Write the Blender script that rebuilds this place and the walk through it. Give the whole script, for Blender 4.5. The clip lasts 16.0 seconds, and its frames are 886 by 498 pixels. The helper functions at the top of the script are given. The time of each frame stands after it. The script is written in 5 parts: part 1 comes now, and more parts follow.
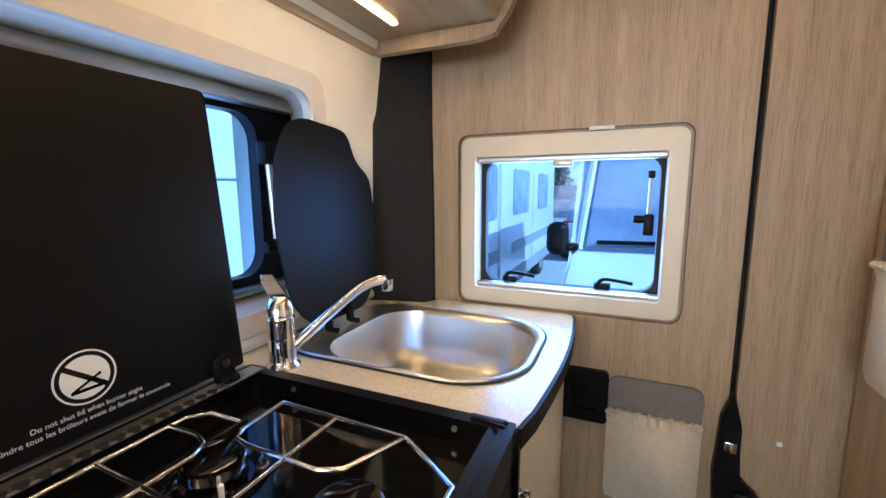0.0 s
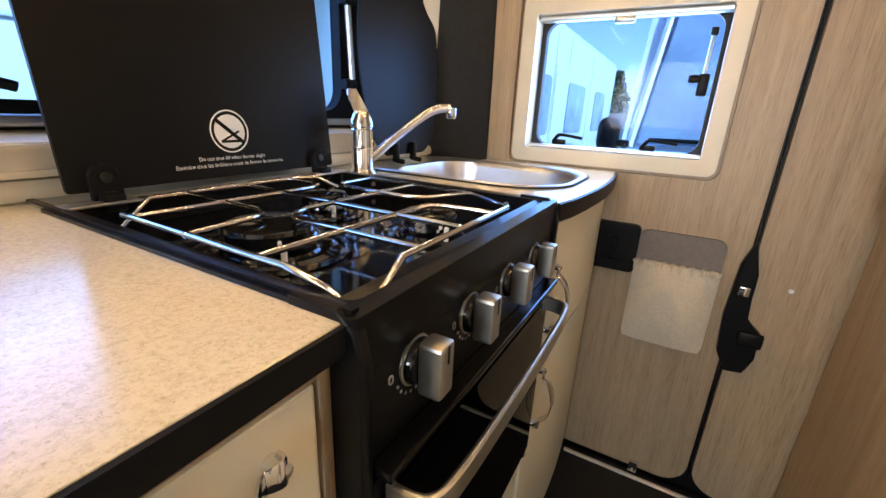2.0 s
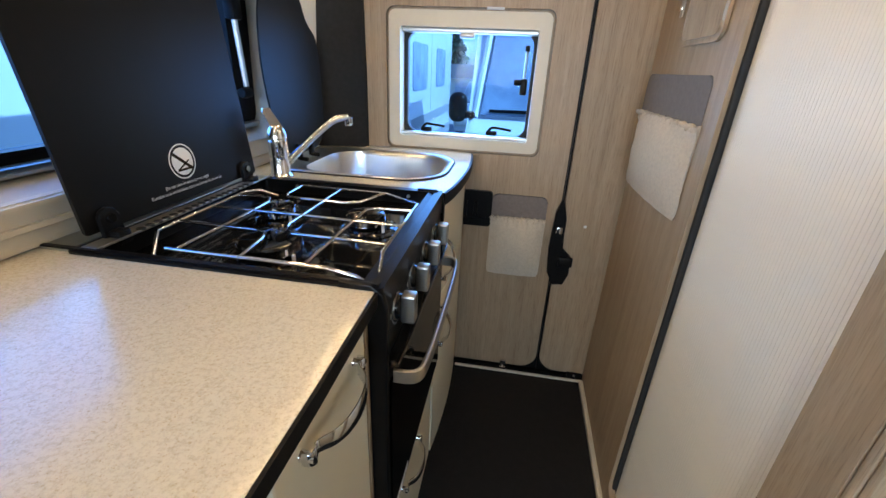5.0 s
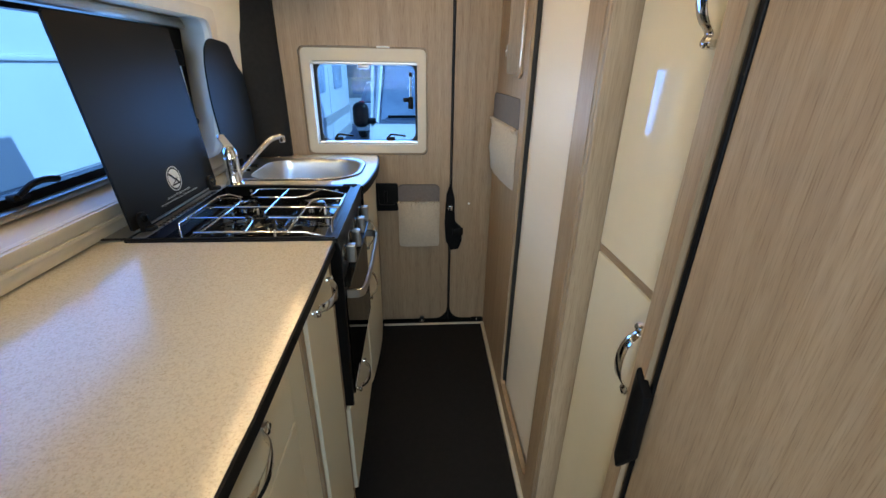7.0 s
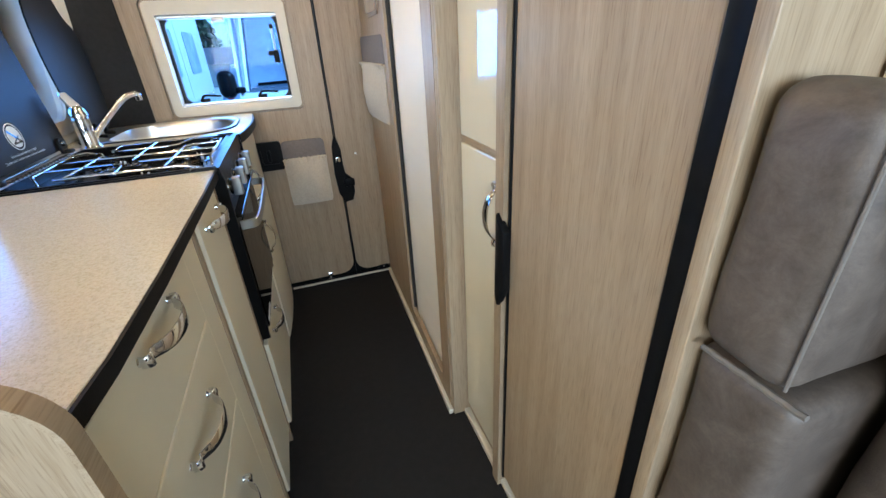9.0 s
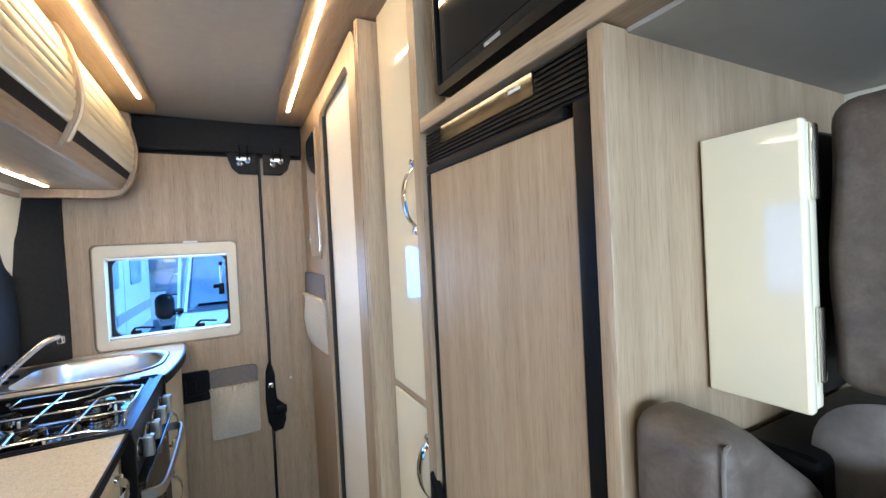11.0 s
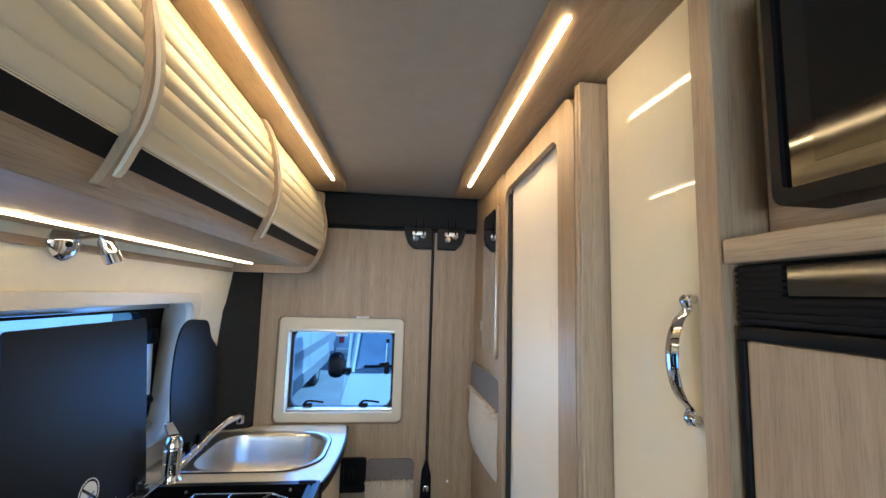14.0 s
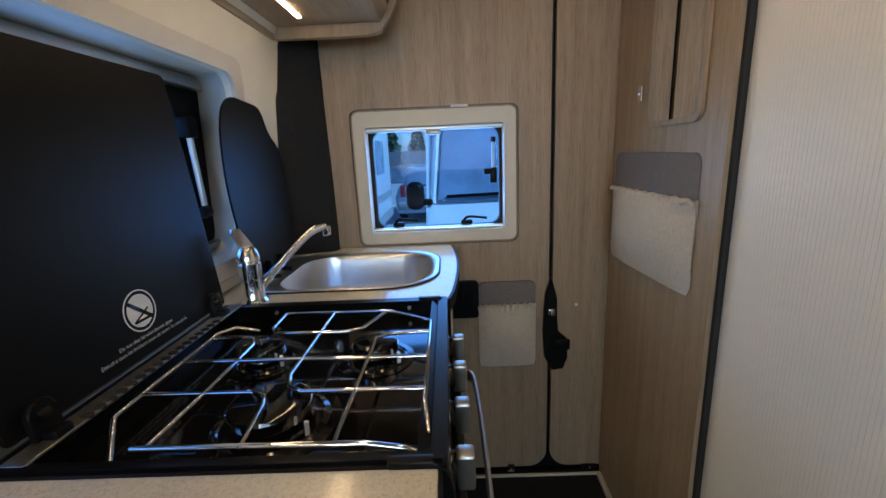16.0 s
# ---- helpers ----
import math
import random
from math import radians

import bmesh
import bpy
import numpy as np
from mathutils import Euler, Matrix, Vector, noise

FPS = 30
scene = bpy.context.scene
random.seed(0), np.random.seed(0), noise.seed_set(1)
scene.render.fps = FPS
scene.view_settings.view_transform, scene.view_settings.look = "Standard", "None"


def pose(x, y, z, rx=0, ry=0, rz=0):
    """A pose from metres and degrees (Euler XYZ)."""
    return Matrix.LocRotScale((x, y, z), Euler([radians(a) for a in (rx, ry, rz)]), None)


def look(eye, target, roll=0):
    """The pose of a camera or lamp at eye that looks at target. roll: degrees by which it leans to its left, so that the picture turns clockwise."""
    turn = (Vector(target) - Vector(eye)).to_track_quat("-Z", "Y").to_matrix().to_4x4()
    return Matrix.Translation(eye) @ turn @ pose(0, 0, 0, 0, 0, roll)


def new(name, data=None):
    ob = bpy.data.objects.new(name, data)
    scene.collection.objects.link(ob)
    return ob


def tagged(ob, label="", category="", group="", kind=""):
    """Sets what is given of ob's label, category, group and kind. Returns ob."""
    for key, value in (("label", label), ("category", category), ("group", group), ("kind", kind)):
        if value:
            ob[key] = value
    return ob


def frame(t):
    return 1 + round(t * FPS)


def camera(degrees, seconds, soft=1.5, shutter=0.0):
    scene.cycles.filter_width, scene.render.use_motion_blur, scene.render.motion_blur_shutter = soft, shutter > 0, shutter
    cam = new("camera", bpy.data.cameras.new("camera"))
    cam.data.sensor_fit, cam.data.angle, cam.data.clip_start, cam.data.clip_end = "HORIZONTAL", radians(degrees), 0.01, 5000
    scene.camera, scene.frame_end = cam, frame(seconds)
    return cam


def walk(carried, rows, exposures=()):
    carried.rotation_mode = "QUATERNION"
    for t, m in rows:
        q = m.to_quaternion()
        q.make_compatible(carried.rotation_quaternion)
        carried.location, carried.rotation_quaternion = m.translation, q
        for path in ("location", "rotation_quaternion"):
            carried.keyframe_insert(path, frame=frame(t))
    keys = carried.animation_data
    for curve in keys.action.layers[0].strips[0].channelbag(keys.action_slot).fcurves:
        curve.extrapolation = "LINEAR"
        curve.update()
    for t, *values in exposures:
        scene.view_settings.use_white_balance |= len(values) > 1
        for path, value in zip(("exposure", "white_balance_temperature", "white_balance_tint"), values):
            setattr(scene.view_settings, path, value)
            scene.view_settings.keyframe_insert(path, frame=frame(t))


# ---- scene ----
cam = camera(94.5, 16.0)
PATH = [
    (0, (0.252, 0.171, 1.238), (-0.543, 1.983, 0.951), -0.3),
    (0.5, (0.245, 0.128, 1.203), (-0.644, 1.875, 0.809), 0.4),
    (1, (0.251, 0.079, 1.166), (-0.681, 1.783, 0.690), 1.2),
    (1.5, (0.275, 0.026, 1.125), (-0.670, 1.699, 0.568), 1.9),
    (2, (0.297, 0.007, 1.060), (-0.623, 1.666, 0.428), 2.6),
    (2.5, (0.316, -0.003, 0.990), (-0.550, 1.657, 0.289), 3.1),
    (3, (0.334, -0.021, 0.941), (-0.447, 1.653, 0.173), 3.3),
    (3.5, (0.336, -0.088, 0.942), (-0.326, 1.626, 0.153), 3.1),
    (4, (0.314, -0.158, 1.022), (-0.223, 1.593, 0.219), 2.7),
    (4.5, (0.287, -0.218, 1.114), (-0.094, 1.570, 0.303), 2.3),
    (4.7, (0.281, -0.236, 1.152), (-0.050, 1.562, 0.342), 2.5),
    (6.8, (0.337, -0.657, 1.306), (0.414, 1.172, 0.501), 0.8),
    (7, (0.323, -0.718, 1.306), (0.456, 1.104, 0.492), 0.9),
    (7.5, (0.324, -0.849, 1.258), (0.561, 0.929, 0.374), -0.3),
    (8, (0.327, -0.899, 1.199), (0.667, 0.827, 0.247), -1.6),
    (8.2, (0.339, -0.899, 1.176), (0.704, 0.801, 0.188), -2.3),
    (10.5, (0.329, -0.937, 1.218), (1.270, 0.800, 0.904), -2.8),
    (11, (0.353, -0.944, 1.310), (1.276, 0.831, 1.285), -2.9),
    (11.5, (0.376, -0.955, 1.416), (1.226, 0.838, 1.669), -2.8),
    (12, (0.394, -0.964, 1.478), (1.129, 0.840, 1.932), -2.0),
    (12.5, (0.402, -0.958, 1.527), (0.972, 0.872, 2.095), -0.4),
    (13, (0.397, -0.894, 1.542), (0.832, 0.983, 2.079), 0.9),
    (13.5, (0.369, -0.772, 1.531), (0.689, 1.159, 1.939), 1.7),
    (14, (0.335, -0.634, 1.483), (0.557, 1.341, 1.707), 1.6),
    (14.5, (0.297, -0.508, 1.415), (0.475, 1.483, 1.442), 0.9),
    (15, (0.232, -0.425, 1.332), (0.353, 1.564, 1.169), -0.3),
    (15.5, (0.208, -0.303, 1.295), (0.224, 1.664, 0.935), -0.9),
    (16, (0.151, -0.164, 1.232), (0.115, 1.783, 0.777), -2.6),
]
EXPOSURES = [(0.0, 1.28, 8300, 21), (0.5, 1.48, 9200, 24), (1.0, 1.45, 9800, 24), (2.5, 1.75, 9500, 22), (3.0, 2.2, 8400, 21), (3.5, 2.3, 7100, 16), (4.5, 1.5, 7400, 16), (6.8, 0.8, 8100, 14), (8.0, 1.15, 7700, 13), (10.5, 1.55, 7000, 14), (11.0, 1.35, 6900, 14), (11.5, 1.2, 7000, 15), (12.5, 1.3, 7200, 14), (13.5, 1.25, 7000, 12), (14.0, 0.8, 7200, 12), (14.5, 0.4, 7900, 14), (15.0, 0.4, 7600, 15), (16.0, 0.3, 7400, 15)]
walk(cam, [(t, look(eye, target, roll)) for t, eye, target, roll in PATH], EXPOSURES)

# ---- world and lights ----
world = bpy.data.worlds.new("sky_world")
world.use_nodes = True
wn, wl = world.node_tree.nodes, world.node_tree.links
sky = wn.new("ShaderNodeTexSky")
sky.sky_type, sky.sun_disc = "NISHITA", False
sky.sun_elevation, sky.sun_rotation = radians(46), radians(100.6)
wl.new(sky.outputs[0], wn["Background"].inputs[0])
wn["Background"].inputs[1].default_value = 0.15
scene.world = world

sun_data = bpy.data.lights.new("sun", "SUN")
sun_data.energy, sun_data.angle, sun_data.color = 5.0, radians(0.5), (1.0, 0.93, 0.84)
sun = new("sun", sun_data)
sun.matrix_world = look((3.2, -0.6, 3.37), (0, 0, 0))


def sky_lamp(name, at, to, w, h, power, colour=(0.8, 0.9, 1.0)):
    """An area lamp in a window's opening that stands in for the sky's light."""
    d = bpy.data.lights.new(name, "AREA")
    d.shape, d.size, d.size_y, d.energy, d.color = "RECTANGLE", w, h, power, colour
    o = new(name, d)
    o.matrix_world = look(at, to)
    return o


sky_lamp("windscreen_daylight", (0.3, -3.0, 1.35), (0.3, 0, 1.1), 1.5, 0.7, 29, (0.42, 0.67, 1.0))
# Added fill lamp at an unseen cab window, to brighten the right-hand furniture.
sky_lamp("cab_side_fill", (-0.60, -2.45, 1.28), (0.75, 0.0, 0.85), 0.9, 0.6, 17, (0.68, 0.83, 1.0))
sky_lamp("side_window_daylight", (-0.62, 0.135, 1.21), (0.5, 0.135, 0.95), 1.43, 0.36, 2.2, (0.34, 0.62, 1.0))
sky_lamp("rear_window_daylight", (0.11, 1.36, 1.15), (0.15, 0, 1.0), 0.42, 0.32, 2.4, (0.50, 0.73, 1.0))

# ---- helpers ----
def thing(name, label, category, at=(0, 0, 0), group="", kind=""):
    e = new(name)
    e.empty_display_size = 0.05
    e.location = at
    tagged(e, label, category, group, kind)
    return e


def finish(bm, name, mat, smooth=35):
    bmesh.ops.recalc_face_normals(bm, faces=bm.faces)
    bm.edges.index_update()
    crisp = []
    for e in bm.edges:
        if len(e.link_faces) == 2:
            a, b = (f.calc_area() for f in e.link_faces)
            if max(a, b) > 12 * min(a, b) and e.calc_face_angle(0) > 0.08:
                crisp.append(e.index)
    me = bpy.data.meshes.new(name)
    bm.to_mesh(me)
    bm.free()
    me.materials.append(mat)
    for p in me.polygons:
        p.use_smooth = True
    me.set_sharp_from_angle(angle=radians(smooth))
    for i in crisp:
        me.edges[i].use_edge_sharp = True
    return me


def root_place(ob):
    """Where a thing's Empty stands; a part's mesh lies in world coordinates."""
    return ob.location.copy() if ob.data is None else Vector((0, 0, 0))


def part(name, bm, mat, parent=None, label="", smooth=35):
    """Links a bmesh, in world coordinates, as one mesh under a thing or a part."""
    ob = new(name, finish(bm, name, mat, smooth))
    if label:
        ob["label"] = label
    if parent:
        ob.parent = parent
        ob.matrix_parent_inverse = Matrix.Translation(-root_place(parent))
    return ob


def solid(name, bm, mat, label, category, kind="", group="", smooth=35):
    return tagged(part(name, bm, mat, None, "", smooth), label, category, group, kind)


def box(x0, x1, y0, y1, z0, z1, r=0.0, seg=2, bm=None):
    bm = bm or bmesh.new()
    m = Matrix.Translation(((x0 + x1) / 2, (y0 + y1) / 2, (z0 + z1) / 2)) @ Matrix.Diagonal((abs(x1 - x0), abs(y1 - y0), abs(z1 - z0), 1))
    vs = bmesh.ops.create_cube(bm, size=1, matrix=m)["verts"]
    if r:
        es = {e for v in vs for e in v.link_edges}
        bmesh.ops.bevel(bm, geom=list(es), offset=r, segments=seg, affect="EDGES", profile=0.5)
    return bm


def rr(a0, a1, b0, b1, r, n=6):
    """A rounded rectangle; r is one radius or four (from the low corner round)."""
    rs = r if isinstance(r, (tuple, list)) else (r,) * 4
    out = []
    for (ca, cb, sa, sb, start), q in zip(((a0, b0, 1, 1, 180), (a1, b0, -1, 1, 270), (a1, b1, -1, -1, 0), (a0, b1, 1, -1, 90)), rs):
        q = max(q, 0.0004)
        for i in range(n + 1):
            t = radians(start + 90 * i / n)
            out.append((ca + sa * q + q * math.cos(t), cb + sb * q + q * math.sin(t)))
    return out


def place(axis, a, b, c):
    return {"x": (c, a, b), "y": (a, c, b), "z": (a, b, c)}[axis]


def prism(pts, axis, c0, c1, bm=None, r=0.0):
    """A flat outline carried along an axis: x takes (y, z), y takes (x, z), z takes (x, y)."""
    bm = bm or bmesh.new()
    lo = [bm.verts.new(place(axis, a, b, c0)) for a, b in pts]
    hi = [bm.verts.new(place(axis, a, b, c1)) for a, b in pts]
    n = len(pts)
    caps = [bm.faces.new(lo), bm.faces.new(hi[::-1])]
    for i in range(n):
        bm.faces.new((lo[i], hi[i], hi[(i + 1) % n], lo[(i + 1) % n]))
    if r:
        bmesh.ops.bevel(bm, geom=list({e for f in caps for e in f.edges}), offset=r, segments=2, affect="EDGES", profile=0.5)
    return bm


def ring(outer, inner, axis, c0, c1, bm=None):
    """A plate with a hole: two outlines of as many points."""
    bm = bm or bmesh.new()
    n = len(outer)
    rows = [[bm.verts.new(place(axis, a, b, c)) for a, b in pts] for pts, c in ((outer, c0), (outer, c1), (inner, c1), (inner, c0))]
    for k in range(4):
        p, q = rows[k], rows[(k + 1) % 4]
        for i in range(n):
            bm.faces.new((p[i], q[i], q[(i + 1) % n], p[(i + 1) % n]))
    return bm


def tube(pts, r, seg=8, bm=None, flat=None):
    """A round bar along points; flat squeezes it to a strap (width, thickness across)."""
    bm = bm or bmesh.new()
    P = [Vector(p) for p in pts]
    rings, side = [], None
    for i, p in enumerate(P):
        d = (P[min(i + 1, len(P) - 1)] - P[max(i - 1, 0)]).normalized()
        if side is None:
            side = d.cross(Vector(flat)) if flat else d.orthogonal()
        side = (side - d * side.dot(d)).normalized()
        up = d.cross(side)
        ra, rb = r if isinstance(r, (tuple, list)) else (r, r)
        rings.append([bm.verts.new(p + side * ra * math.cos(2 * math.pi * k / seg) + up * rb * math.sin(2 * math.pi * k / seg)) for k in range(seg)])
    for a, b in zip(rings, rings[1:]):
        for k in range(seg):
            bm.faces.new((a[k], a[(k + 1) % seg], b[(k + 1) % seg], b[k]))
    bm.faces.new(rings[0][::-1])
    bm.faces.new(rings[-1])
    return bm


def lathe(prof, at, seg=24, bm=None, m=None):
    """A profile of (radius, height) turned about z, then moved by m or to at."""
    bm = bm or bmesh.new()
    m = m or Matrix.Translation(at)
    rings = [[bm.verts.new(m @ Vector((max(r, 1e-5) * math.cos(2 * math.pi * k / seg), max(r, 1e-5) * math.sin(2 * math.pi * k / seg), z))) for k in range(seg)] for r, z in prof]
    for a, b in zip(rings, rings[1:]):
        for k in range(seg):
            bm.faces.new((a[k], a[(k + 1) % seg], b[(k + 1) % seg], b[k]))
    bm.faces.new(rings[0][::-1])
    bm.faces.new(rings[-1])
    return bm


def curve(pts, n=6):
    """Points on a smooth line through the given ones."""
    P = [Vector(p) for p in pts]
    out = []
    for i in range(len(P) - 1):
        a, b, c, d = P[max(i - 1, 0)], P[i], P[i + 1], P[min(i + 2, len(P) - 1)]
        for k in range(n):
            t = k / n
            out.append(0.5 * ((2 * b) + (c - a) * t + (2 * a - 5 * b + 4 * c - d) * t * t + (3 * b - a - 3 * c + d) * t ** 3))
    return out + [P[-1]]


def moved(bm, m):
    bmesh.ops.transform(bm, matrix=m, verts=bm.verts)
    return bm


# ---- materials ----
def material(name, colour, rough=0.5, metal=0.0, coat=0.0, spec=0.5, build=None):
    m = bpy.data.materials.new(name)
    m.use_nodes = True
    nt = m.node_tree
    b = nt.nodes["Principled BSDF"]
    b.inputs["Base Color"].default_value = (*colour, 1)
    b.inputs["Roughness"].default_value = rough
    b.inputs["Metallic"].default_value = metal
    b.inputs["Coat Weight"].default_value = coat
    b.inputs["Coat Roughness"].default_value = 0.06
    b.inputs["Specular IOR Level"].default_value = spec
    if build:
        build(nt, b)
    return m


def coords(nt, scale):
    c = nt.nodes.new("ShaderNodeTexCoord")
    mp = nt.nodes.new("ShaderNodeMapping")
    mp.inputs["Scale"].default_value = scale
    nt.links.new(c.outputs["Object"], mp.inputs[0])
    return mp.outputs[0]


def noise_tex(nt, vec, scale, detail=4, rough=0.6, dist=0.0):
    n = nt.nodes.new("ShaderNodeTexNoise")
    n.inputs["Scale"].default_value, n.inputs["Detail"].default_value = scale, detail
    n.inputs["Roughness"].default_value, n.inputs["Distortion"].default_value = rough, dist
    nt.links.new(vec, n.inputs["Vector"])
    return n.outputs["Fac"]


def ramp(nt, fac, stops):
    r = nt.nodes.new("ShaderNodeValToRGB")
    e = r.color_ramp.elements
    while len(e) < len(stops):
        e.new(0.5)
    for k, (p, c) in zip(e, stops):
        k.position, k.color = p, (*c, 1)
    nt.links.new(fac, r.inputs[0])
    return r.outputs[0]


def mix(nt, fac, a, b, mode="MIX"):
    x = nt.nodes.new("ShaderNodeMix")
    x.data_type, x.blend_type = "RGBA", mode
    for sock, v in ((x.inputs[0], fac), (x.inputs[6], a), (x.inputs[7], b)):
        if hasattr(v, "links"):
            nt.links.new(v, sock)
        else:
            sock.default_value = v if isinstance(v, float) else (*v, 1)
    return x.outputs[2]


def bump(nt, b, h, strength=0.2, dist=0.002):
    n = nt.nodes.new("ShaderNodeBump")
    n.inputs["Strength"].default_value, n.inputs["Distance"].default_value = strength, dist
    nt.links.new(h, n.inputs["Height"])
    nt.links.new(n.outputs[0], b.inputs["Normal"])


def rough_var(nt, b, fac, lo, hi):
    r = nt.nodes.new("ShaderNodeMapRange")
    r.inputs["To Min"].default_value, r.inputs["To Max"].default_value = lo, hi
    nt.links.new(fac, r.inputs[0])
    nt.links.new(r.outputs[0], b.inputs["Roughness"])


def oak(axis):
    def build(nt, b):
        s = [38.0, 38.0, 38.0]
        s[axis] = 1.6
        fine = [210.0, 210.0, 210.0]
        fine[axis] = 7.0
        broad = noise_tex(nt, coords(nt, s), 1.0, 5, 0.62, 0.5)
        thin = noise_tex(nt, coords(nt, fine), 1.0, 3, 0.7, 0.2)
        col = ramp(nt, broad, [(0.25, (0.305, 0.212, 0.134)), (0.5, (0.372, 0.268, 0.174)), (0.75, (0.430, 0.324, 0.220))])
        lines = ramp(nt, thin, [(0.30, (0.78, 0.73, 0.68)), (0.46, (0.96, 0.95, 0.94)), (0.7, (1.0, 1.0, 1.0))])
        pore = [640.0, 640.0, 640.0]
        pore[axis] = 26.0
        flecks = noise_tex(nt, coords(nt, pore), 1.0, 2, 0.5, 0.1)
        pores = ramp(nt, flecks, [(0.33, (0.80, 0.77, 0.74)), (0.45, (0.97, 0.965, 0.96)), (0.72, (1.06, 1.06, 1.06))])
        grain = mix(nt, 1.0, col, lines, "MULTIPLY")
        nt.links.new(mix(nt, 1.0, grain, pores, "MULTIPLY"), b.inputs["Base Color"])
        rough_var(nt, b, thin, 0.36, 0.55)
        bump(nt, b, thin, 0.12, 0.001)
    return build


OAK = material("oak_laminate_upright", (0.4, 0.3, 0.2), build=oak(2))
OAK_Y = material("oak_laminate_lengthwise", (0.4, 0.3, 0.2), build=oak(1))
OAK_X = material("oak_laminate_crosswise", (0.4, 0.3, 0.2), build=oak(0))


def speckled(nt, b):
    v = coords(nt, (1, 1, 1))
    big = noise_tex(nt, v, 250, 5, 0.7)
    spots = noise_tex(nt, v, 420, 3, 0.6)
    col = ramp(nt, big, [(0.34, (0.51, 0.465, 0.365)), (0.55, (0.64, 0.595, 0.485))])
    dots = ramp(nt, spots, [(0.30, (0.76, 0.70, 0.61)), (0.40, (0.97, 0.96, 0.94)), (0.6, (1, 1, 1))])
    nt.links.new(mix(nt, 1.0, col, dots, "MULTIPLY"), b.inputs["Base Color"])
    rough_var(nt, b, big, 0.13, 0.19)
    bump(nt, b, spots, 0.10, 0.0006)


WORKTOP = material("speckled_laminate", (0.7, 0.65, 0.55), build=speckled, spec=1.0)


def mottled(c, amount=0.06, scale=9, r=(0.3, 0.45), bumps=0.0, bscale=500):
    def build(nt, b):
        v = coords(nt, (1, 1, 1))
        n = noise_tex(nt, v, scale, 5, 0.65)
        nt.links.new(ramp(nt, n, [(0.3, tuple(k * (1 - amount) for k in c)), (0.7, tuple(min(k * (1 + amount), 1) for k in c))]), b.inputs["Base Color"])
        rough_var(nt, b, n, *r)
        if bumps:
            bump(nt, b, noise_tex(nt, v, bscale, 3, 0.6), bumps, 0.001)
    return build


CREAM_GLOSS = material("cream_gloss_lacquer", (0.78, 0.70, 0.52), build=mottled((0.78, 0.70, 0.52), 0.02, 6, (0.03, 0.055)), coat=0.4)
CREAM_FRONT = material("cream_satin_front", (0.76, 0.69, 0.53), build=mottled((0.76, 0.69, 0.53), 0.02, 6, (0.34, 0.40)))
CREAM_WALL = material("cream_wall_lining", (0.74, 0.68, 0.54), build=mottled((0.74, 0.68, 0.54), 0.04, 14, (0.5, 0.65), 0.15, 300))
CREAM_PLASTIC = material("cream_plastic", (0.72, 0.66, 0.55), build=mottled((0.64, 0.57, 0.45), 0.03, 20, (0.35, 0.5), 0.05, 700))
WHITE_DOOR = material("off_white_tambour", (0.70, 0.65, 0.58), build=mottled((0.85, 0.785, 0.68), 0.02, 12, (0.4, 0.5)))
GREY_CEILING = material("grey_ceiling_lining", (0.36, 0.34, 0.31), build=mottled((0.36, 0.34, 0.31), 0.05, 25, (0.7, 0.85), 0.25, 900))
FELT = material("anthracite_felt", (0.035, 0.037, 0.04), build=mottled((0.012, 0.0125, 0.0135), 0.35, 60, (0.85, 0.95), 0.5, 900))
CARPET = material("charcoal_floor_covering", (0.03, 0.028, 0.027), build=mottled((0.013, 0.012, 0.0115), 0.25, 40, (0.75, 0.9), 0.4, 1200), spec=0.25)
BLACK_EDGE = material("black_edge_band", (0.018, 0.017, 0.018), build=mottled((0.008, 0.008, 0.009), 0.2, 30, (0.4, 0.5), 0.1, 600), spec=0.10)
BLACK_ENAMEL = material("black_enamel", (0.012, 0.012, 0.013), build=mottled((0.004, 0.004, 0.004), 0.2, 40, (0.05, 0.10)))
BLACK_SATIN = material("black_powder_coat", (0.016, 0.016, 0.017), build=mottled((0.0035, 0.0035, 0.004), 0.15, 50, (0.26, 0.38), 0.06, 1500), spec=0.16)
BLACK_GLASS = material("black_glass", (0.010, 0.010, 0.011), 0.05, build=mottled((0.006, 0.006, 0.006), 0.1, 8, (0.03, 0.06)), spec=0.75)
LID_GLASS = material("matt_black_glass", (0.008, 0.008, 0.009), 0.36, build=mottled((0.0045, 0.0042, 0.0042), 0.1, 8, (0.38, 0.45)), spec=0.13)
BLACK_PLASTIC = material("black_plastic", (0.02, 0.02, 0.021), build=mottled((0.006, 0.006, 0.0065), 0.2, 60, (0.32, 0.46), 0.1, 900), spec=0.11)
RUBBER = material("black_rubber_seal", (0.012, 0.012, 0.012), build=mottled((0.012, 0.012, 0.012), 0.2, 60, (0.6, 0.75)))
CHROME = material("polished_chrome", (0.78, 0.78, 0.79), build=mottled((0.78, 0.78, 0.79), 0.02, 40, (0.04, 0.09)), metal=1.0)
STEEL = material("brushed_steel", (0.58, 0.57, 0.55), build=mottled((0.66, 0.65, 0.63), 0.03, 25, (0.26, 0.36)), metal=1.0)
SATIN_METAL = material("satin_nickel", (0.50, 0.48, 0.44), build=mottled((0.50, 0.48, 0.44), 0.05, 90, (0.3, 0.42)), metal=1.0)
LABEL_WHITE = material("printed_white", (0.75, 0.75, 0.74), 0.5)
KEY_GREY = material("dim_key_print", (0.10, 0.098, 0.095), 0.5)
LABEL_GREY = material("printed_grey", (0.30, 0.30, 0.30), 0.5)
MIRROR = material("mirror_glass", (0.86, 0.87, 0.87), 0.02, metal=1.0)
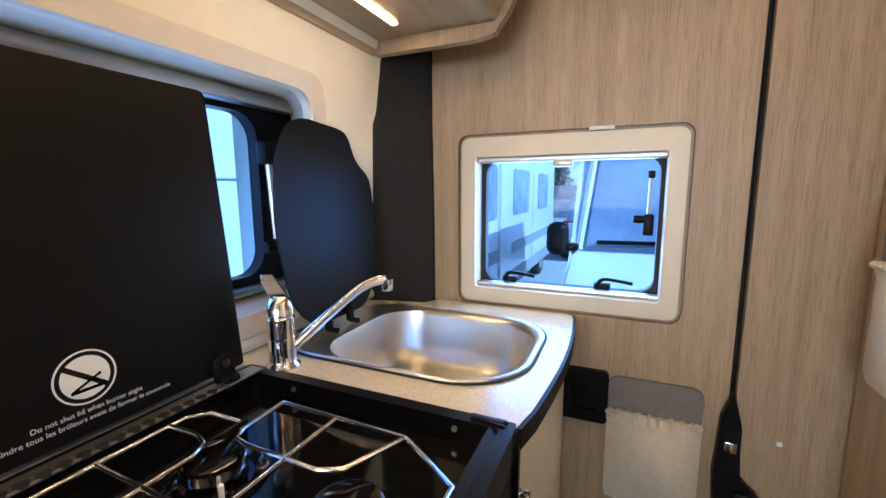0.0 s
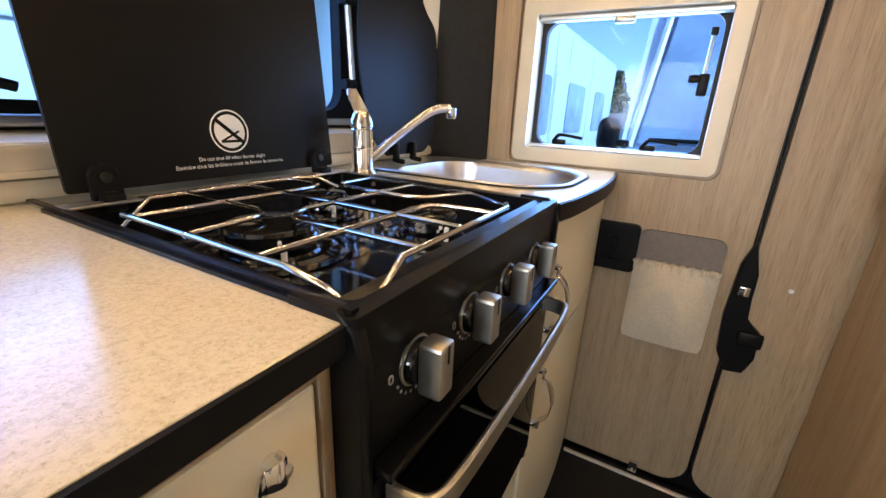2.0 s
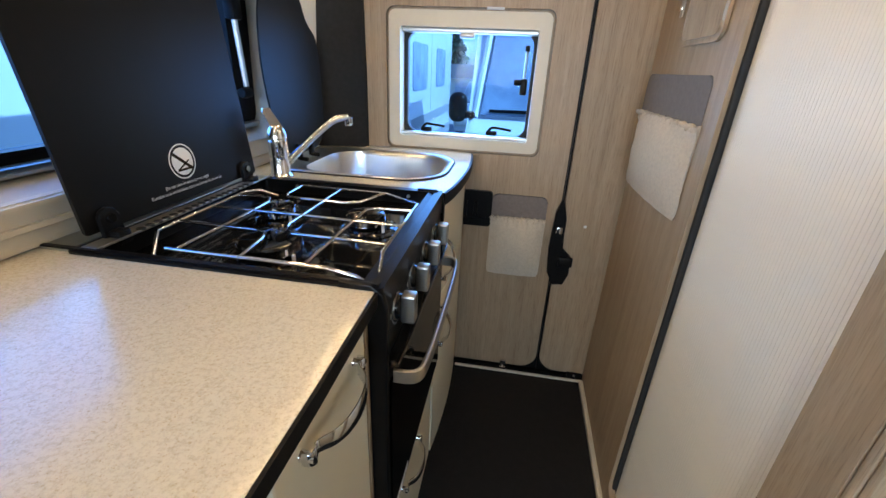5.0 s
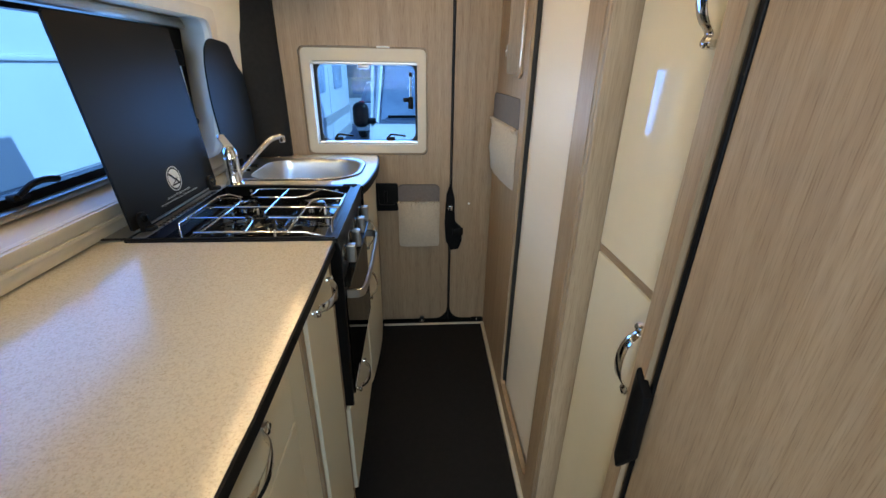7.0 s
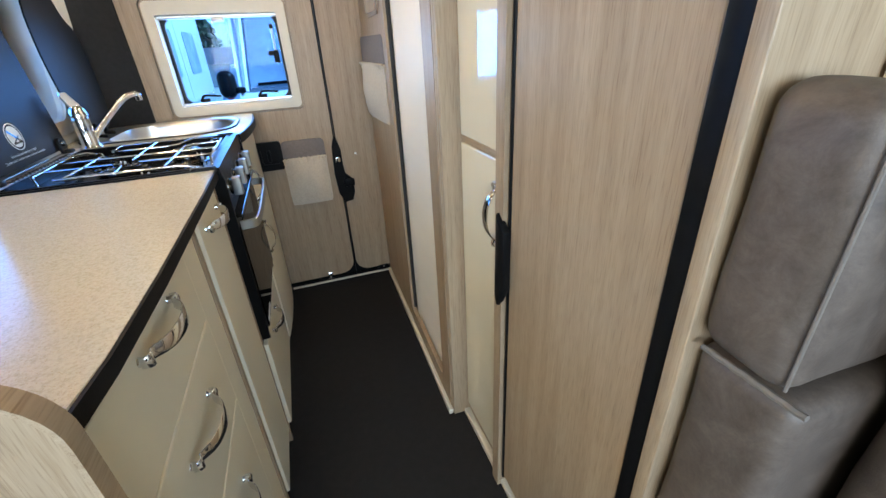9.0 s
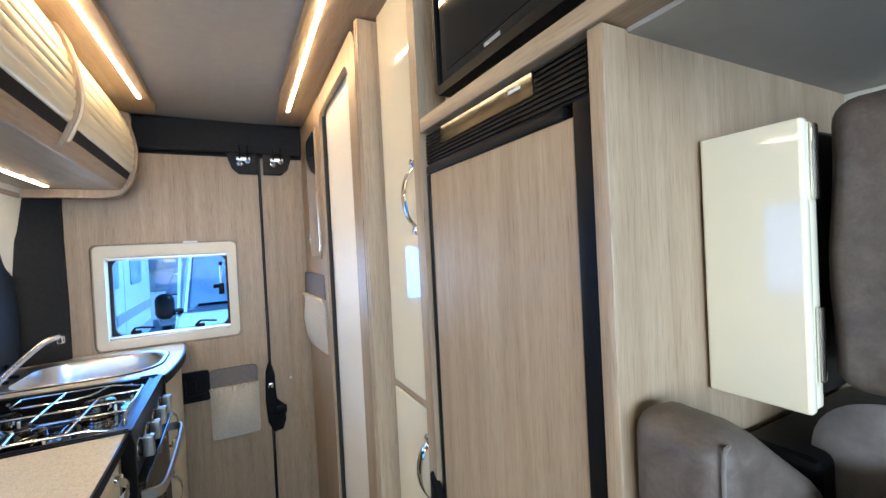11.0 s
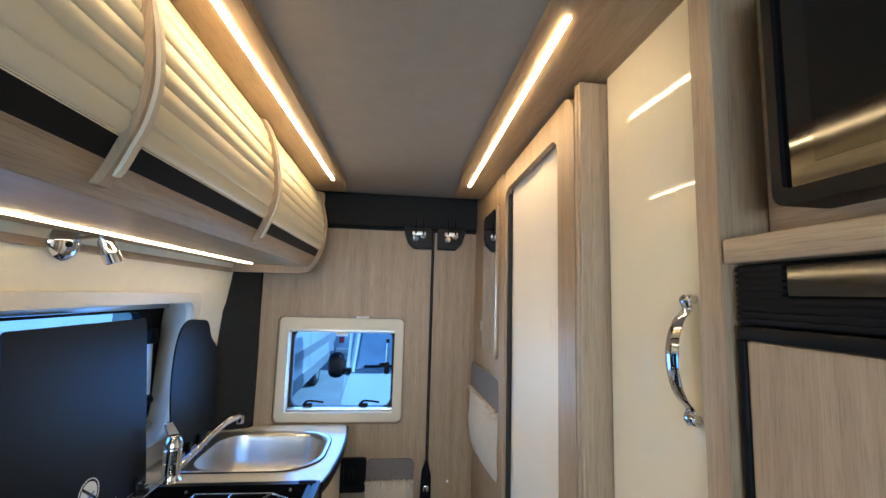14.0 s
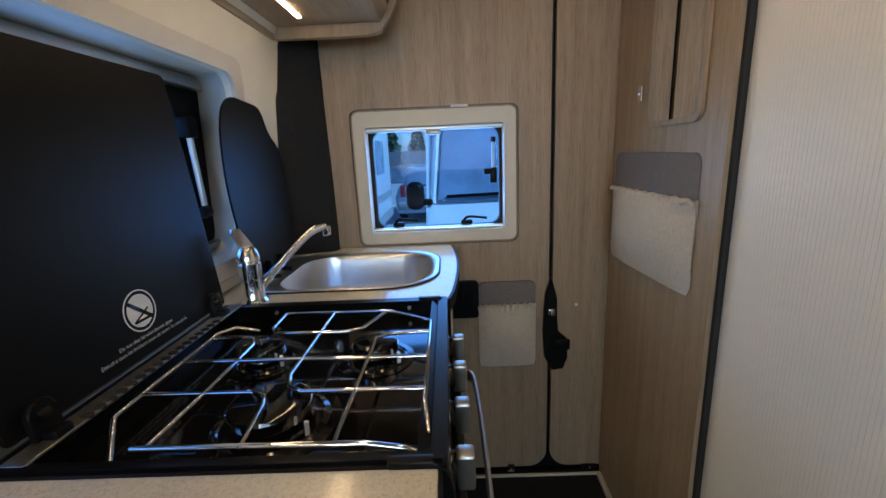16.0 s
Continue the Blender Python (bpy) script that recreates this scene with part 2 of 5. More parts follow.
FLEECE = material("cream_fleece", (0.55, 0.47, 0.37), build=mottled((0.55, 0.47, 0.37), 0.10, 120, (0.9, 1.0), 0.6, 420))
GREY_CLOTH = material("grey_brown_cloth", (0.17, 0.15, 0.142), build=mottled((0.17, 0.15, 0.142), 0.12, 90, (0.85, 0.95), 0.4, 800))


def leather(nt, b):
    v = coords(nt, (1, 1, 1))
    n = noise_tex(nt, v, 24, 8, 0.78, 0.4)
    f = noise_tex(nt, v, 260, 4, 0.65)
    col = ramp(nt, n, [(0.30, (0.056, 0.040, 0.031)), (0.52, (0.104, 0.078, 0.062)), (0.75, (0.160, 0.125, 0.100))])
    nt.links.new(col, b.inputs["Base Color"])
    rough_var(nt, b, n, 0.42, 0.62)
    bump(nt, b, f, 0.35, 0.001)


LEATHER = material("taupe_leather", (0.16, 0.13, 0.11), build=leather)
PIPING = material("pale_piping", (0.16, 0.135, 0.115), build=mottled((0.16, 0.135, 0.115), 0.1, 80, (0.5, 0.7)))


def glowing(name, colour, strength):
    m = material(name, colour, 0.4)
    b = m.node_tree.nodes["Principled BSDF"]
    b.inputs["Emission Color"].default_value = (*colour, 1)
    b.inputs["Emission Strength"].default_value = strength
    return m


LED = glowing("warm_led", (1.0, 0.79, 0.48), 25)


def glass(name, tint, rough=0.0):
    m = bpy.data.materials.new(name)
    m.use_nodes = True
    nt = m.node_tree
    nt.nodes.remove(nt.nodes["Principled BSDF"])
    tr, gl, mx, fr = (nt.nodes.new("ShaderNodeBsdf" + k) if k in ("Transparent", "Glossy") else nt.nodes.new(k) for k in ("Transparent", "Glossy", "ShaderNodeMixShader", "ShaderNodeLayerWeight"))
    tr.inputs[0].default_value = (*tint, 1)
    gl.inputs["Roughness"].default_value = 0.02
    fr.inputs[0].default_value = 0.5
    pw, ad = nt.nodes.new("ShaderNodeMath"), nt.nodes.new("ShaderNodeMath")
    pw.operation, ad.operation = "POWER", "MULTIPLY_ADD"
    pw.inputs[1].default_value, ad.inputs[1].default_value, ad.inputs[2].default_value = 5.0, 0.85, 0.008
    nt.links.new(fr.outputs["Facing"], pw.inputs[0])
    nt.links.new(pw.outputs[0], ad.inputs[0])
    nt.links.new(ad.outputs[0], mx.inputs[0])
    nt.links.new(tr.outputs[0], mx.inputs[1])
    nt.links.new(gl.outputs[0], mx.inputs[2])
    nt.links.new(mx.outputs[0], nt.nodes["Material Output"].inputs[0])
    return m


BLUE_PANE = glass("blue_tinted_acrylic", (0.34, 0.64, 0.99))
SMOKED = glass("smoked_oven_glass", (0.12, 0.11, 0.10))
CLEAR = glass("clear_glass", (0.92, 0.95, 0.95))

# ---- the van's shell ----
def lean(z):
    d = 1.54 - z
    return min(d, 0.1) * 0.38 + max(0.0, d - 0.1) * 0.10


def wall_slope(bm):
    """The side lining leans outwards towards the floor."""
    for v in bm.verts:
        v.co.x -= lean(v.co.z)
    return bm


def bath_skew(bm):
    """The bathroom wall runs a little askew to the van."""
    for v in bm.verts:
        v.co.x -= (1.2 - v.co.y) * 0.026
    return bm


solid("floor", box(-0.62, 1.3, -3.3, 1.3, -0.06, 0.0), CARPET, "charcoal vinyl floor covering along the narrow aisle", "floor", "structure")
solid("ceiling", box(-0.62, 1.3, -3.3, 1.32, 1.926, 1.965), GREY_CEILING, "grey lined ceiling panel of the van", "ceiling", "structure")
solid("roof_shell", box(-0.75, 1.4, -3.35, 1.4, 1.97, 2.0), BLACK_PLASTIC, "outer roof of the van", "roof", "structure")
solid("wall_right", box(1.26, 1.32, -2.2, 1.3, -0.06, 1.96), CREAM_WALL, "cream side wall behind the furniture", "wall", "structure")
solid("wall_front_upper", box(-0.62, 1.3, -3.06, -3.0, 1.72, 1.96), CREAM_WALL, "cream panel above the windscreen", "wall", "structure")
solid("wall_front_lower", box(-0.62, 1.3, -3.06, -3.0, -0.06, 0.95), BLACK_PLASTIC, "dark dashboard wall below the windscreen", "wall", "structure")
solid("wall_cab_left", ring(rr(-3.0, -1.75, 0.0, 1.96, 0), rr(-2.9, -2.0, 0.95, 1.6, 0.05), "x", -0.62, -0.56), CREAM_WALL, "cab side wall with its window opening", "wall", "structure")
solid("wall_cab_right", ring(rr(-3.0, -2.2, 0.0, 1.96, 0), rr(-2.95, -2.3, 0.95, 1.6, 0.05), "x", 1.26, 1.32), CREAM_WALL, "cab side wall with its window opening", "wall", "structure")

WIN_L = rr(-0.60, 0.865, 1.005, 1.435, (0.05, 0.05, 0.05, 0.05))
lining = wall_slope(ring(rr(-1.75, 1.17, 0.86, 1.60, 0), WIN_L, "x", -0.325, -0.31))
solid("wall_left", lining, CREAM_WALL, "cream fabric-textured side wall lining above the worktop", "wall", "structure")
solid("wall_left_lower", box(-0.62, -0.56, -1.75, 1.3, -0.06, 0.98), CREAM_WALL, "lower side wall behind the kitchen", "wall", "structure")
solid("wall_left_upper", box(-0.62, -0.56, -1.75, 1.3, 1.46, 1.96), CREAM_WALL, "upper side wall behind the lockers", "wall", "structure")
solid("wall_left_end", box(-0.62, -0.56, 0.9, 1.3, 0.98, 1.46), CREAM_WALL, "side wall behind the window", "wall", "structure")
solid("wall_left_start", box(-0.62, -0.56, -1.75, -0.7, 0.98, 1.46), CREAM_WALL, "side wall in front of the window", "wall", "structure")

# rear corner pillar in felt
bm = bmesh.new()
lv = [(0.90, -0.405, 1.13, -0.228), (1.15, -0.372, 1.10, -0.228), (1.40, -0.335, 1.06, -0.232), (1.62, -0.308, 1.035, -0.238), (1.93, -0.28, 1.03, -0.24)]
rows = [[bm.verts.new((xa, ya, z)), bm.verts.new((xb - 0.02, 1.165, z)), bm.verts.new((xb, 1.19, z)), bm.verts.new((xb, 1.30, z)), bm.verts.new((xa - 0.2, 1.30, z))] for z, xa, ya, xb in lv]
for a, b in zip(rows, rows[1:]):
    for k in range(5):
        bm.faces.new((a[k], a[(k + 1) % 5], b[(k + 1) % 5], b[k]))
bm.faces.new(rows[0]), bm.faces.new(rows[-1])
solid("corner_pillar", bm, FELT, "anthracite felt-covered rear corner pillar", "pillar", "structure")

# rear doors
door_l = thing("door_1", "oak-laminate lined rear door with a window, closed", "door", (0.1, 1.21, 0.02), kind="structure")
part("door_panel", ring(rr(-0.232, 0.490, 0.025, 1.765, (0.005, 0.07, 0.004, 0.004)), rr(-0.158, 0.386, 0.928, 1.379, 0.028), "y", 1.196, 1.214), OAK, door_l)
part("door_core", ring(rr(-0.26, 0.497, 0.0, 1.90, 0.01), rr(-0.115, 0.345, 0.965, 1.33, 0.02), "y", 1.2155, 1.27), BLACK_PLASTIC, door_l, "black inner shell of the rear door")
part("recess_edge", ring(rr(-0.172, 0.400, 0.914, 1.393, 0.03), rr(-0.140, 0.368, 0.946, 1.361, 0.02), "y", 1.2142, 1.2152), OAK, door_l)
door_r = thing("door_2", "narrow oak-laminate lined rear door leaf, closed", "door", (0.6, 1.21, 0.02), kind="structure")
part("door_panel", prism(rr(0.504, 0.72, 0.025, 1.765, (0.07, 0.005, 0.004, 0.004)), "y", 1.196, 1.214), OAK, door_r)
part("door_core", box(0.50, 1.28, 1.2155, 1.27, 0.0, 1.90), BLACK_PLASTIC, door_r, "black inner shell of the rear door")
solid("rear_header", box(-0.24, 0.80, 1.165, 1.31, 1.781, 1.926, 0.012), FELT, "black felt-covered beam above the rear doors", "beam", "structure")
solid("rear_threshold", box(0.13, 0.72, 1.178, 1.195, 0.0, 0.012, 0.003), BLACK_PLASTIC, "black threshold strip below the rear doors", "trim", "structure")
solid("floor_trim", box(0.145, 0.70, 1.166, 1.177, 0.0, 0.010, 0.003), CREAM_PLASTIC, "cream edging strip of the floor at the rear doors", "trim", "structure")

# window in the rear door
win = thing("window_1", "cream-framed hinged acrylic window in the rear door", "window", (0.11, 1.22, 0.94), kind="structure")
part("window_frame", ring(rr(-0.150, 0.378, 0.936, 1.371, 0.022), rr(-0.112, 0.340, 0.974, 1.322, 0.008), "y", 1.202, 1.262), CREAM_PLASTIC, win)
part("blind_cassette", box(-0.112, 0.340, 1.222, 1.25, 1.307, 1.3225, 0.003), SATIN_METAL, win, "grey roller blind cassette")
part("blind_pull", box(0.085, 0.135, 1.214, 1.232, 1.292, 1.309, 0.006), SATIN_METAL, win, "grey blind pull")
part("lower_rail", box(-0.112, 0.340, 1.225, 1.25, 0.974, 0.985, 0.003), STEEL, win, "grey metal rail")
part("seal", ring(rr(-0.112, 0.340, 0.974, 1.322, 0.01), rr(-0.099, 0.330, 0.983, 1.312, 0.035), "y", 1.262, 1.285), RUBBER, win, "black rubber seal")
pane = part("pane", prism(rr(-0.106, 0.336, 0.976, 1.318, 0.03), "y", 1.287, 1.291), BLUE_PANE, win, "blue-tinted acrylic pane")
pane.visible_shadow = False
for cx in (-0.035, 0.205):
    c = part("catch", box(cx - 0.012, cx + 0.028, 1.252, 1.27, 0.985, 1.0, 0.004), BLACK_PLASTIC, win)
    bm = tube(curve([(cx - 0.005, 1.255, 0.995), (cx + 0.01, 1.245, 1.012), (cx + 0.04, 1.245, 1.011), (cx + 0.078, 1.246, 1.006)], 4), (0.006, 0.0045), 8)
    part("lever", bm, BLACK_PLASTIC, c)
stay = part("stay", tube([(0.310, 1.262, 1.272), (0.308, 1.258, 1.135)], 0.0045, 8), STEEL, win, "telescopic window stay")
part("knob", lathe([(0.0, -0.012), (0.009, -0.012), (0.011, 0), (0.009, 0.012), (0.0, 0.012)], (0, 0, 0), 12, None, pose(0.288, 1.25, 1.165, 0, 90, 0)), BLACK_PLASTIC, stay)
part("clamp", box(0.297, 0.321, 1.248, 1.268, 1.125, 1.178, 0.005), BLACK_PLASTIC, stay)
part("pivot", box(0.302, 0.318, 1.25, 1.268, 1.262, 1.28, 0.003), BLACK_PLASTIC, stay)
solid("window_sticker", box(0.17, 0.225, 1.1945, 1.1955, 1.373, 1.381), LABEL_WHITE, "small white sticker on the door above the window", "sticker")

# side window
winl = thing("window_2", "long acrylic side window in a deep cream surround", "window", (-0.5, 0.1, 1.0), kind="structure")
bm = ring(rr(-0.655, 0.905, 0.962, 1.468, 0.06), WIN_L, "x", -0.309, -0.300)
part("surround", wall_slope(bm), CREAM_PLASTIC, winl)
part("sill_slot", wall_slope(ring(rr(-0.075, 0.60, 0.964, 1.003, 0.019), rr(-0.066, 0.591, 0.972, 0.997, 0.012), "x", -0.3095, -0.291)), CREAM_PLASTIC, winl, "rounded slot in the cream sill")
bm = bmesh.new()
ends = []
for pts, x in ((rr(-0.60, 0.865, 1.005, 1.435, 0.05), -0.315), (rr(-0.62, 0.955, 1.015, 1.445, 0.05), -0.445)):
    ends.append([bm.verts.new((x - lean(b), a, b)) for a, b in pts])
n = len(ends[0])
for i in range(n):
    bm.faces.new((ends[0][i], ends[0][(i + 1) % n], ends[1][(i + 1) % n], ends[1][i]))
part("reveal", bm, CREAM_PLASTIC, winl)
part("frame", ring(rr(-0.68, 0.99, 0.985, 1.47, 0.05), rr(-0.58, 0.852, 1.052, 1.402, 0.055), "x", -0.52, -0.49), BLACK_PLASTIC, winl, "black window frame with rounded corners")
part("blind_cassette", box(-0.489, -0.455, -0.60, 0.94, 1.412, 1.442, 0.006), SATIN_METAL, winl, "grey blind cassette")
part("sill_rail", box(-0.489, -0.46, -0.60, 0.94, 1.018, 1.034, 0.004), SATIN_METAL, winl, "grey lower blind rail")
pane = part("pane", box(-0.516, -0.512, -0.59, 0.862, 1.045, 1.41), BLUE_PANE, winl, "blue-tinted acrylic pane")
pane.visible_shadow = False
for cy in (-0.35, 0.14, 0.55):
    c = part("catch", box(-0.49, -0.472, cy - 0.02, cy + 0.02, 1.045, 1.06, 0.004), BLACK_PLASTIC, winl)
    part("lever", tube(curve([(-0.47, cy - 0.01, 1.055), (-0.462, cy + 0.015, 1.072), (-0.462, cy + 0.05, 1.075), (-0.462, cy + 0.085, 1.068)], 4), (0.008, 0.006), 8), BLACK_PLASTIC, c)
st = part("stay", tube([(-0.472, 0.862, 1.31), (-0.467, 0.868, 1.13)], 0.008, 8), STEEL, winl, "telescopic window stay")
part("clamp", box(-0.487, -0.457, 0.842, 0.882, 1.295, 1.345, 0.006), BLACK_PLASTIC, st)
part("knob", lathe([(0.0, -0.02), (0.012, -0.02), (0.015, 0), (0.012, 0.02), (0.0, 0.02)], (0, 0, 0), 12, None, pose(-0.455, 0.842, 1.115, 90, 0, 0)), BLACK_PLASTIC, st)
solid("wall_ledge", box(-0.462, -0.385, -1.7, 1.15, 0.932, 0.962, 0.01), CREAM_PLASTIC, "cream ledge behind the worktop", "ledge", "structure")

# ---- bathroom wall ----
bath = thing("wall_bathroom", "oak-laminate bathroom wall with a rounded door opening", "wall", (0.69, 0.6, 0), kind="structure")
part("panel", bath_skew(box(0.692, 0.712, 0.655, 1.196, 0.0, 1.914)), OAK, bath)
part("door_frame", bath_skew(ring(rr(0.087, 0.6545, 0.003, 1.885, (0.004, 0.03, 0.05, 0.05)), rr(0.172, 0.632, 0.085, 1.825, (0.03, 0.03, 0.04, 0.04)), "x", 0.690, 0.708)), OAK, bath)
part("corner_post", box(0.662, 0.73, 0.075, 0.086, 0.0, 1.89, 0.003), OAK, bath)
part("post_side", box(0.664, 0.728, 0.0645, 0.074, 0.0, 1.89, 0.002), OAK, bath)
door = thing("door_3", "off-white ribbed bathroom sliding door, closed", "door", (0.7, 0.4, 0.08), kind="structure")
part("door_leaf", bath_skew(box(0.714, 0.724, 0.13, 0.625, 0.05, 1.86)), WHITE_DOOR, door)
part("door_seal", bath_skew(box(0.700, 0.713, 0.622, 0.636, 0.07, 1.84, 0.002)), RUBBER, door, "black rubber seal")
rib = bath_skew(box(0.7135, 0.7139, 0.1755, 0.1829, 0.09, 1.82, 0.0002, 1))
me = finish(rib, "slat", WHITE_DOOR)
for i in range(55):
    o = new("slat", me)
    o.parent = door
    o.matrix_parent_inverse = Matrix.Translation(-door.location)
    o.location = (0.026 * 0.0081 * i, 0.0081 * i, 0)
solid("floor_trim_right", bath_skew(box(0.676, 0.692, 0.07, 1.17, 0.0, 0.022, 0.004)), CREAM_PLASTIC, "cream edging strip where the floor meets the bathroom wall", "trim", "structure")

b = thing("door_button", "small round white press button on the rear door", "button", (0.588, 1.205, 0.69))
part("cap", lathe([(0.0, 0), (0.006, 0), (0.005, 0.003), (0.0, 0.004)], None, 14, None, pose(0.588, 1.2075, 0.69, 90, 0, 0)), LABEL_WHITE, b)
b = thing("mirror_catch", "small metal catch on the wall beside the mirror", "catch", (0.687, 1.03, 1.36))
part("plate", bath_skew(box(0.6875, 0.6915, 1.012, 1.034, 1.345, 1.385, 0.002)), SATIN_METAL, b)
part("tongue", bath_skew(box(0.684, 0.6874, 1.016, 1.030, 1.36, 1.37, 0.001)), CHROME, b)
mir = thing("wall_mirror", "small frameless mirror with rounded corners in an oak surround", "mirror", (0.69, 0.84, 1.27))
part("backing", bath_skew(prism(rr(0.715, 0.962, 1.262, 1.79, 0.03), "x", 0.684, 0.691)), OAK, mir)
part("mirror_glass", bath_skew(prism(rr(0.727, 0.950, 1.274, 1.778, 0.025), "x", 0.681, 0.6845)), MIRROR, mir)


def pocket(name, at, axis, w, top, drop, label):
    """A cloth pocket: a flat flap above, a fleece bag below with a gathered hem. axis: y hangs on the rear door, x on the bathroom wall."""
    t = thing(name, label, "pocket", at, "storage pockets")
    def put(bm):
        if axis == "y":
            m = pose(*at)
        else:
            m = Matrix.Translation(at) @ Matrix.Rotation(radians(-90 + 1.5), 4, "Z")
        return moved(bm, m)
    part("flap", put(prism(rr(-w / 2, w / 2, -0.02, top, (0.004, 0.004, 0.022, 0.022)), "y", -0.010, -0.001, None, 0.003)), GREY_CLOTH, t, "grey-brown cloth flap")
    bm = bmesh.new()
    nu, nv = 30, 22
    grid = []
    for j in range(nv + 1):
        v = j / nv
        row = []
        for i in range(nu + 1):
            u = i / nu * 2 - 1
            edge = 1 - max(0.0, (v - 0.9) / 0.1) ** 2 * 0.06
            depth = 0.012 + 0.030 * (1 - abs(u) ** 3) * math.sin(math.pi * min(1, 0.12 + v * 0.80))
            if j < 3:
                depth += 0.004 * math.sin(i * 2.3) + 0.003
            depth += 0.003 * noise.noise((u * 4, v * 5, w * 9))
            row.append(bm.verts.new((u * w / 2 * edge * 1.01, -depth, -v * drop + 0.003 * math.sin(i * 1.9) * (j == 0))))
        grid.append(row)
    back = [[bm.verts.new((p.co.x, -0.002, p.co.z)) for p in r] for r in (grid[0], grid[-1])]
    for a, b in zip(grid, grid[1:]):
        for i in range(nu):
            bm.faces.new((a[i], a[i + 1], b[i + 1], b[i]))
    for i in range(nu):
        bm.faces.new((grid[0][i], back[0][i], back[0][i + 1], grid[0][i + 1]))
        bm.faces.new((grid[-1][i], grid[-1][i + 1], back[1][i + 1], back[1][i]))
    for s in (0, -1):
        col = [g[s] for g in grid]
        bm.faces.new(col + [back[1][s], back[0][s]])
    part("bag", put(bm), FLEECE, t, "", 60)
    hem = [(w / 2 * (2 * k / 40 - 1), -0.019 - 0.004 * math.sin(k * 2.1), -0.006 + 0.003 * math.sin(k * 1.7)) for k in range(41)]
    part("hem", put(tube(hem, (0.006, 0.007), 8)), FLEECE, t, "gathered elastic hem")
    return t


pocket("door_pocket", (0.342, 1.195, 0.705), "y", 0.20, 0.083, 0.235, "cream fleece pocket with grey flap on the rear door")
pocket("wall_pocket", (0.682, 0.912, 1.110), "x", 0.41, 0.10, 0.215, "wide cream fleece pocket with grey flap on the bathroom wall")

latch = thing("door_latch", "black plastic latch and handle on the rear door seam", "door latch", (0.52, 1.19, 0.45))
part("plate", prism([(0.495, 0.80), (0.515, 0.72), (0.515, 0.60), (0.553, 0.57), (0.556, 0.50), (0.54, 0.455), (0.50, 0.45), (0.475, 0.50), (0.468, 0.60), (0.475, 0.74)], "y", 1.17, 1.195, None, 0.004), BLACK_PLASTIC, latch)
part("lever", box(0.507, 0.560, 1.155, 1.1695, 0.535, 0.575, 0.006), BLACK_PLASTIC, latch)
part("striker", box(0.482, 0.506, 1.158, 1.1695, 0.665, 0.690, 0.003), CHROME, latch, "bright metal striker")
grip = thing("door_grip", "black recessed pull handle on the rear door", "door handle", (0.18, 1.19, 0.67))
part("plate", ring(rr(0.128, 0.243, 0.660, 0.795, 0.014), rr(0.150, 0.225, 0.690, 0.765, 0.01), "y", 1.18, 1.195), BLACK_PLASTIC, grip)
part("cup", box(0.149, 0.226, 1.190, 1.1945, 0.689, 0.766), BLACK_PLASTIC, grip)
part("bar", box(0.175, 0.190, 1.178, 1.1895, 0.70, 0.755, 0.003), BLACK_PLASTIC, grip)
for hx in (0.43, 0.575):
    h = thing("door_bracket", "dark metal rear door hinge bracket with bright bolts", "hinge", (hx, 1.18, 1.68), "rear door brackets")
    sgn = 1 if hx > 0.5 else -1
    pts = [(hx - 0.060 * sgn, 1.772), (hx + 0.072 * sgn, 1.772), (hx + 0.048 * sgn, 1.700), (hx + 0.02 * sgn, 1.674), (hx - 0.060 * sgn, 1.674)]
    part("plate", prism(pts, "y", 1.172, 1.195, None, 0.003), BLACK_SATIN, h)
    for bx in (-0.015, 0.018):
        part("bolt", lathe([(0.0, 0), (0.014, 0), (0.014, 0.006), (0.007, 0.009), (0.007, 0.016), (0.0, 0.016)], (0, 0, 0), 10, None, pose(hx + bx, 1.172, 1.728 + bx * 0.4, 90, 0, 0)), CHROME, h)
        part("rod", tube([(hx + bx, 1.158, 1.805), (hx + bx, 1.158, 1.745), (hx + bx, 1.168, 1.738)], 0.004, 8), BLACK_SATIN, h)
    part("lug", box(hx - 0.03, hx + 0.03, 1.160, 1.1715, 1.735, 1.752, 0.003), STEEL, h)
for bx, w in ((0.352, 0.012), (0.655, 0.03)):
    b = thing("floor_bolt", "small metal bolt at the foot of the rear door", "bolt", (bx, 1.19, 0.012), "rear door bolts")
    part("plate", box(bx - w, bx + w, 1.18, 1.195, 0.013, 0.05 if w < 0.02 else 0.03, 0.002), CHROME if w < 0.02 else BLACK_PLASTIC, b)
    part("screw", lathe([(0, 0), (0.004, 0), (0.003, 0.003), (0, 0.003)], (0, 0, 0), 8, None, pose(bx, 1.18, 0.024, 90, 0, 0)), STEEL, b)

# ---- tall cabinet, fridge, microwave ----
def strap(points, widths, thick, across):
    """A flat band along points, its half width given at each."""
    bm = bmesh.new()
    rings = []
    for i, p in enumerate(points):
        d = (points[min(i + 1, len(points) - 1)] - points[max(i - 1, 0)]).normalized()
        n = d.cross(across).normalized()
        w = widths[i]
        sec = ((1, 0.35), (0.86, 1), (-0.86, 1), (-1, 0.35), (-1, -0.35), (-0.86, -1), (0.86, -1), (1, -0.35))
        rings.append([bm.verts.new(p + across * w * u + n * thick * v) for u, v in sec])
    for ra, rb in zip(rings, rings[1:]):
        for k in range(8):
            bm.faces.new((ra[k], ra[(k + 1) % 8], rb[(k + 1) % 8], rb[k]))
    bm.faces.new(rings[0][::-1])
    bm.faces.new(rings[-1])
    return bm


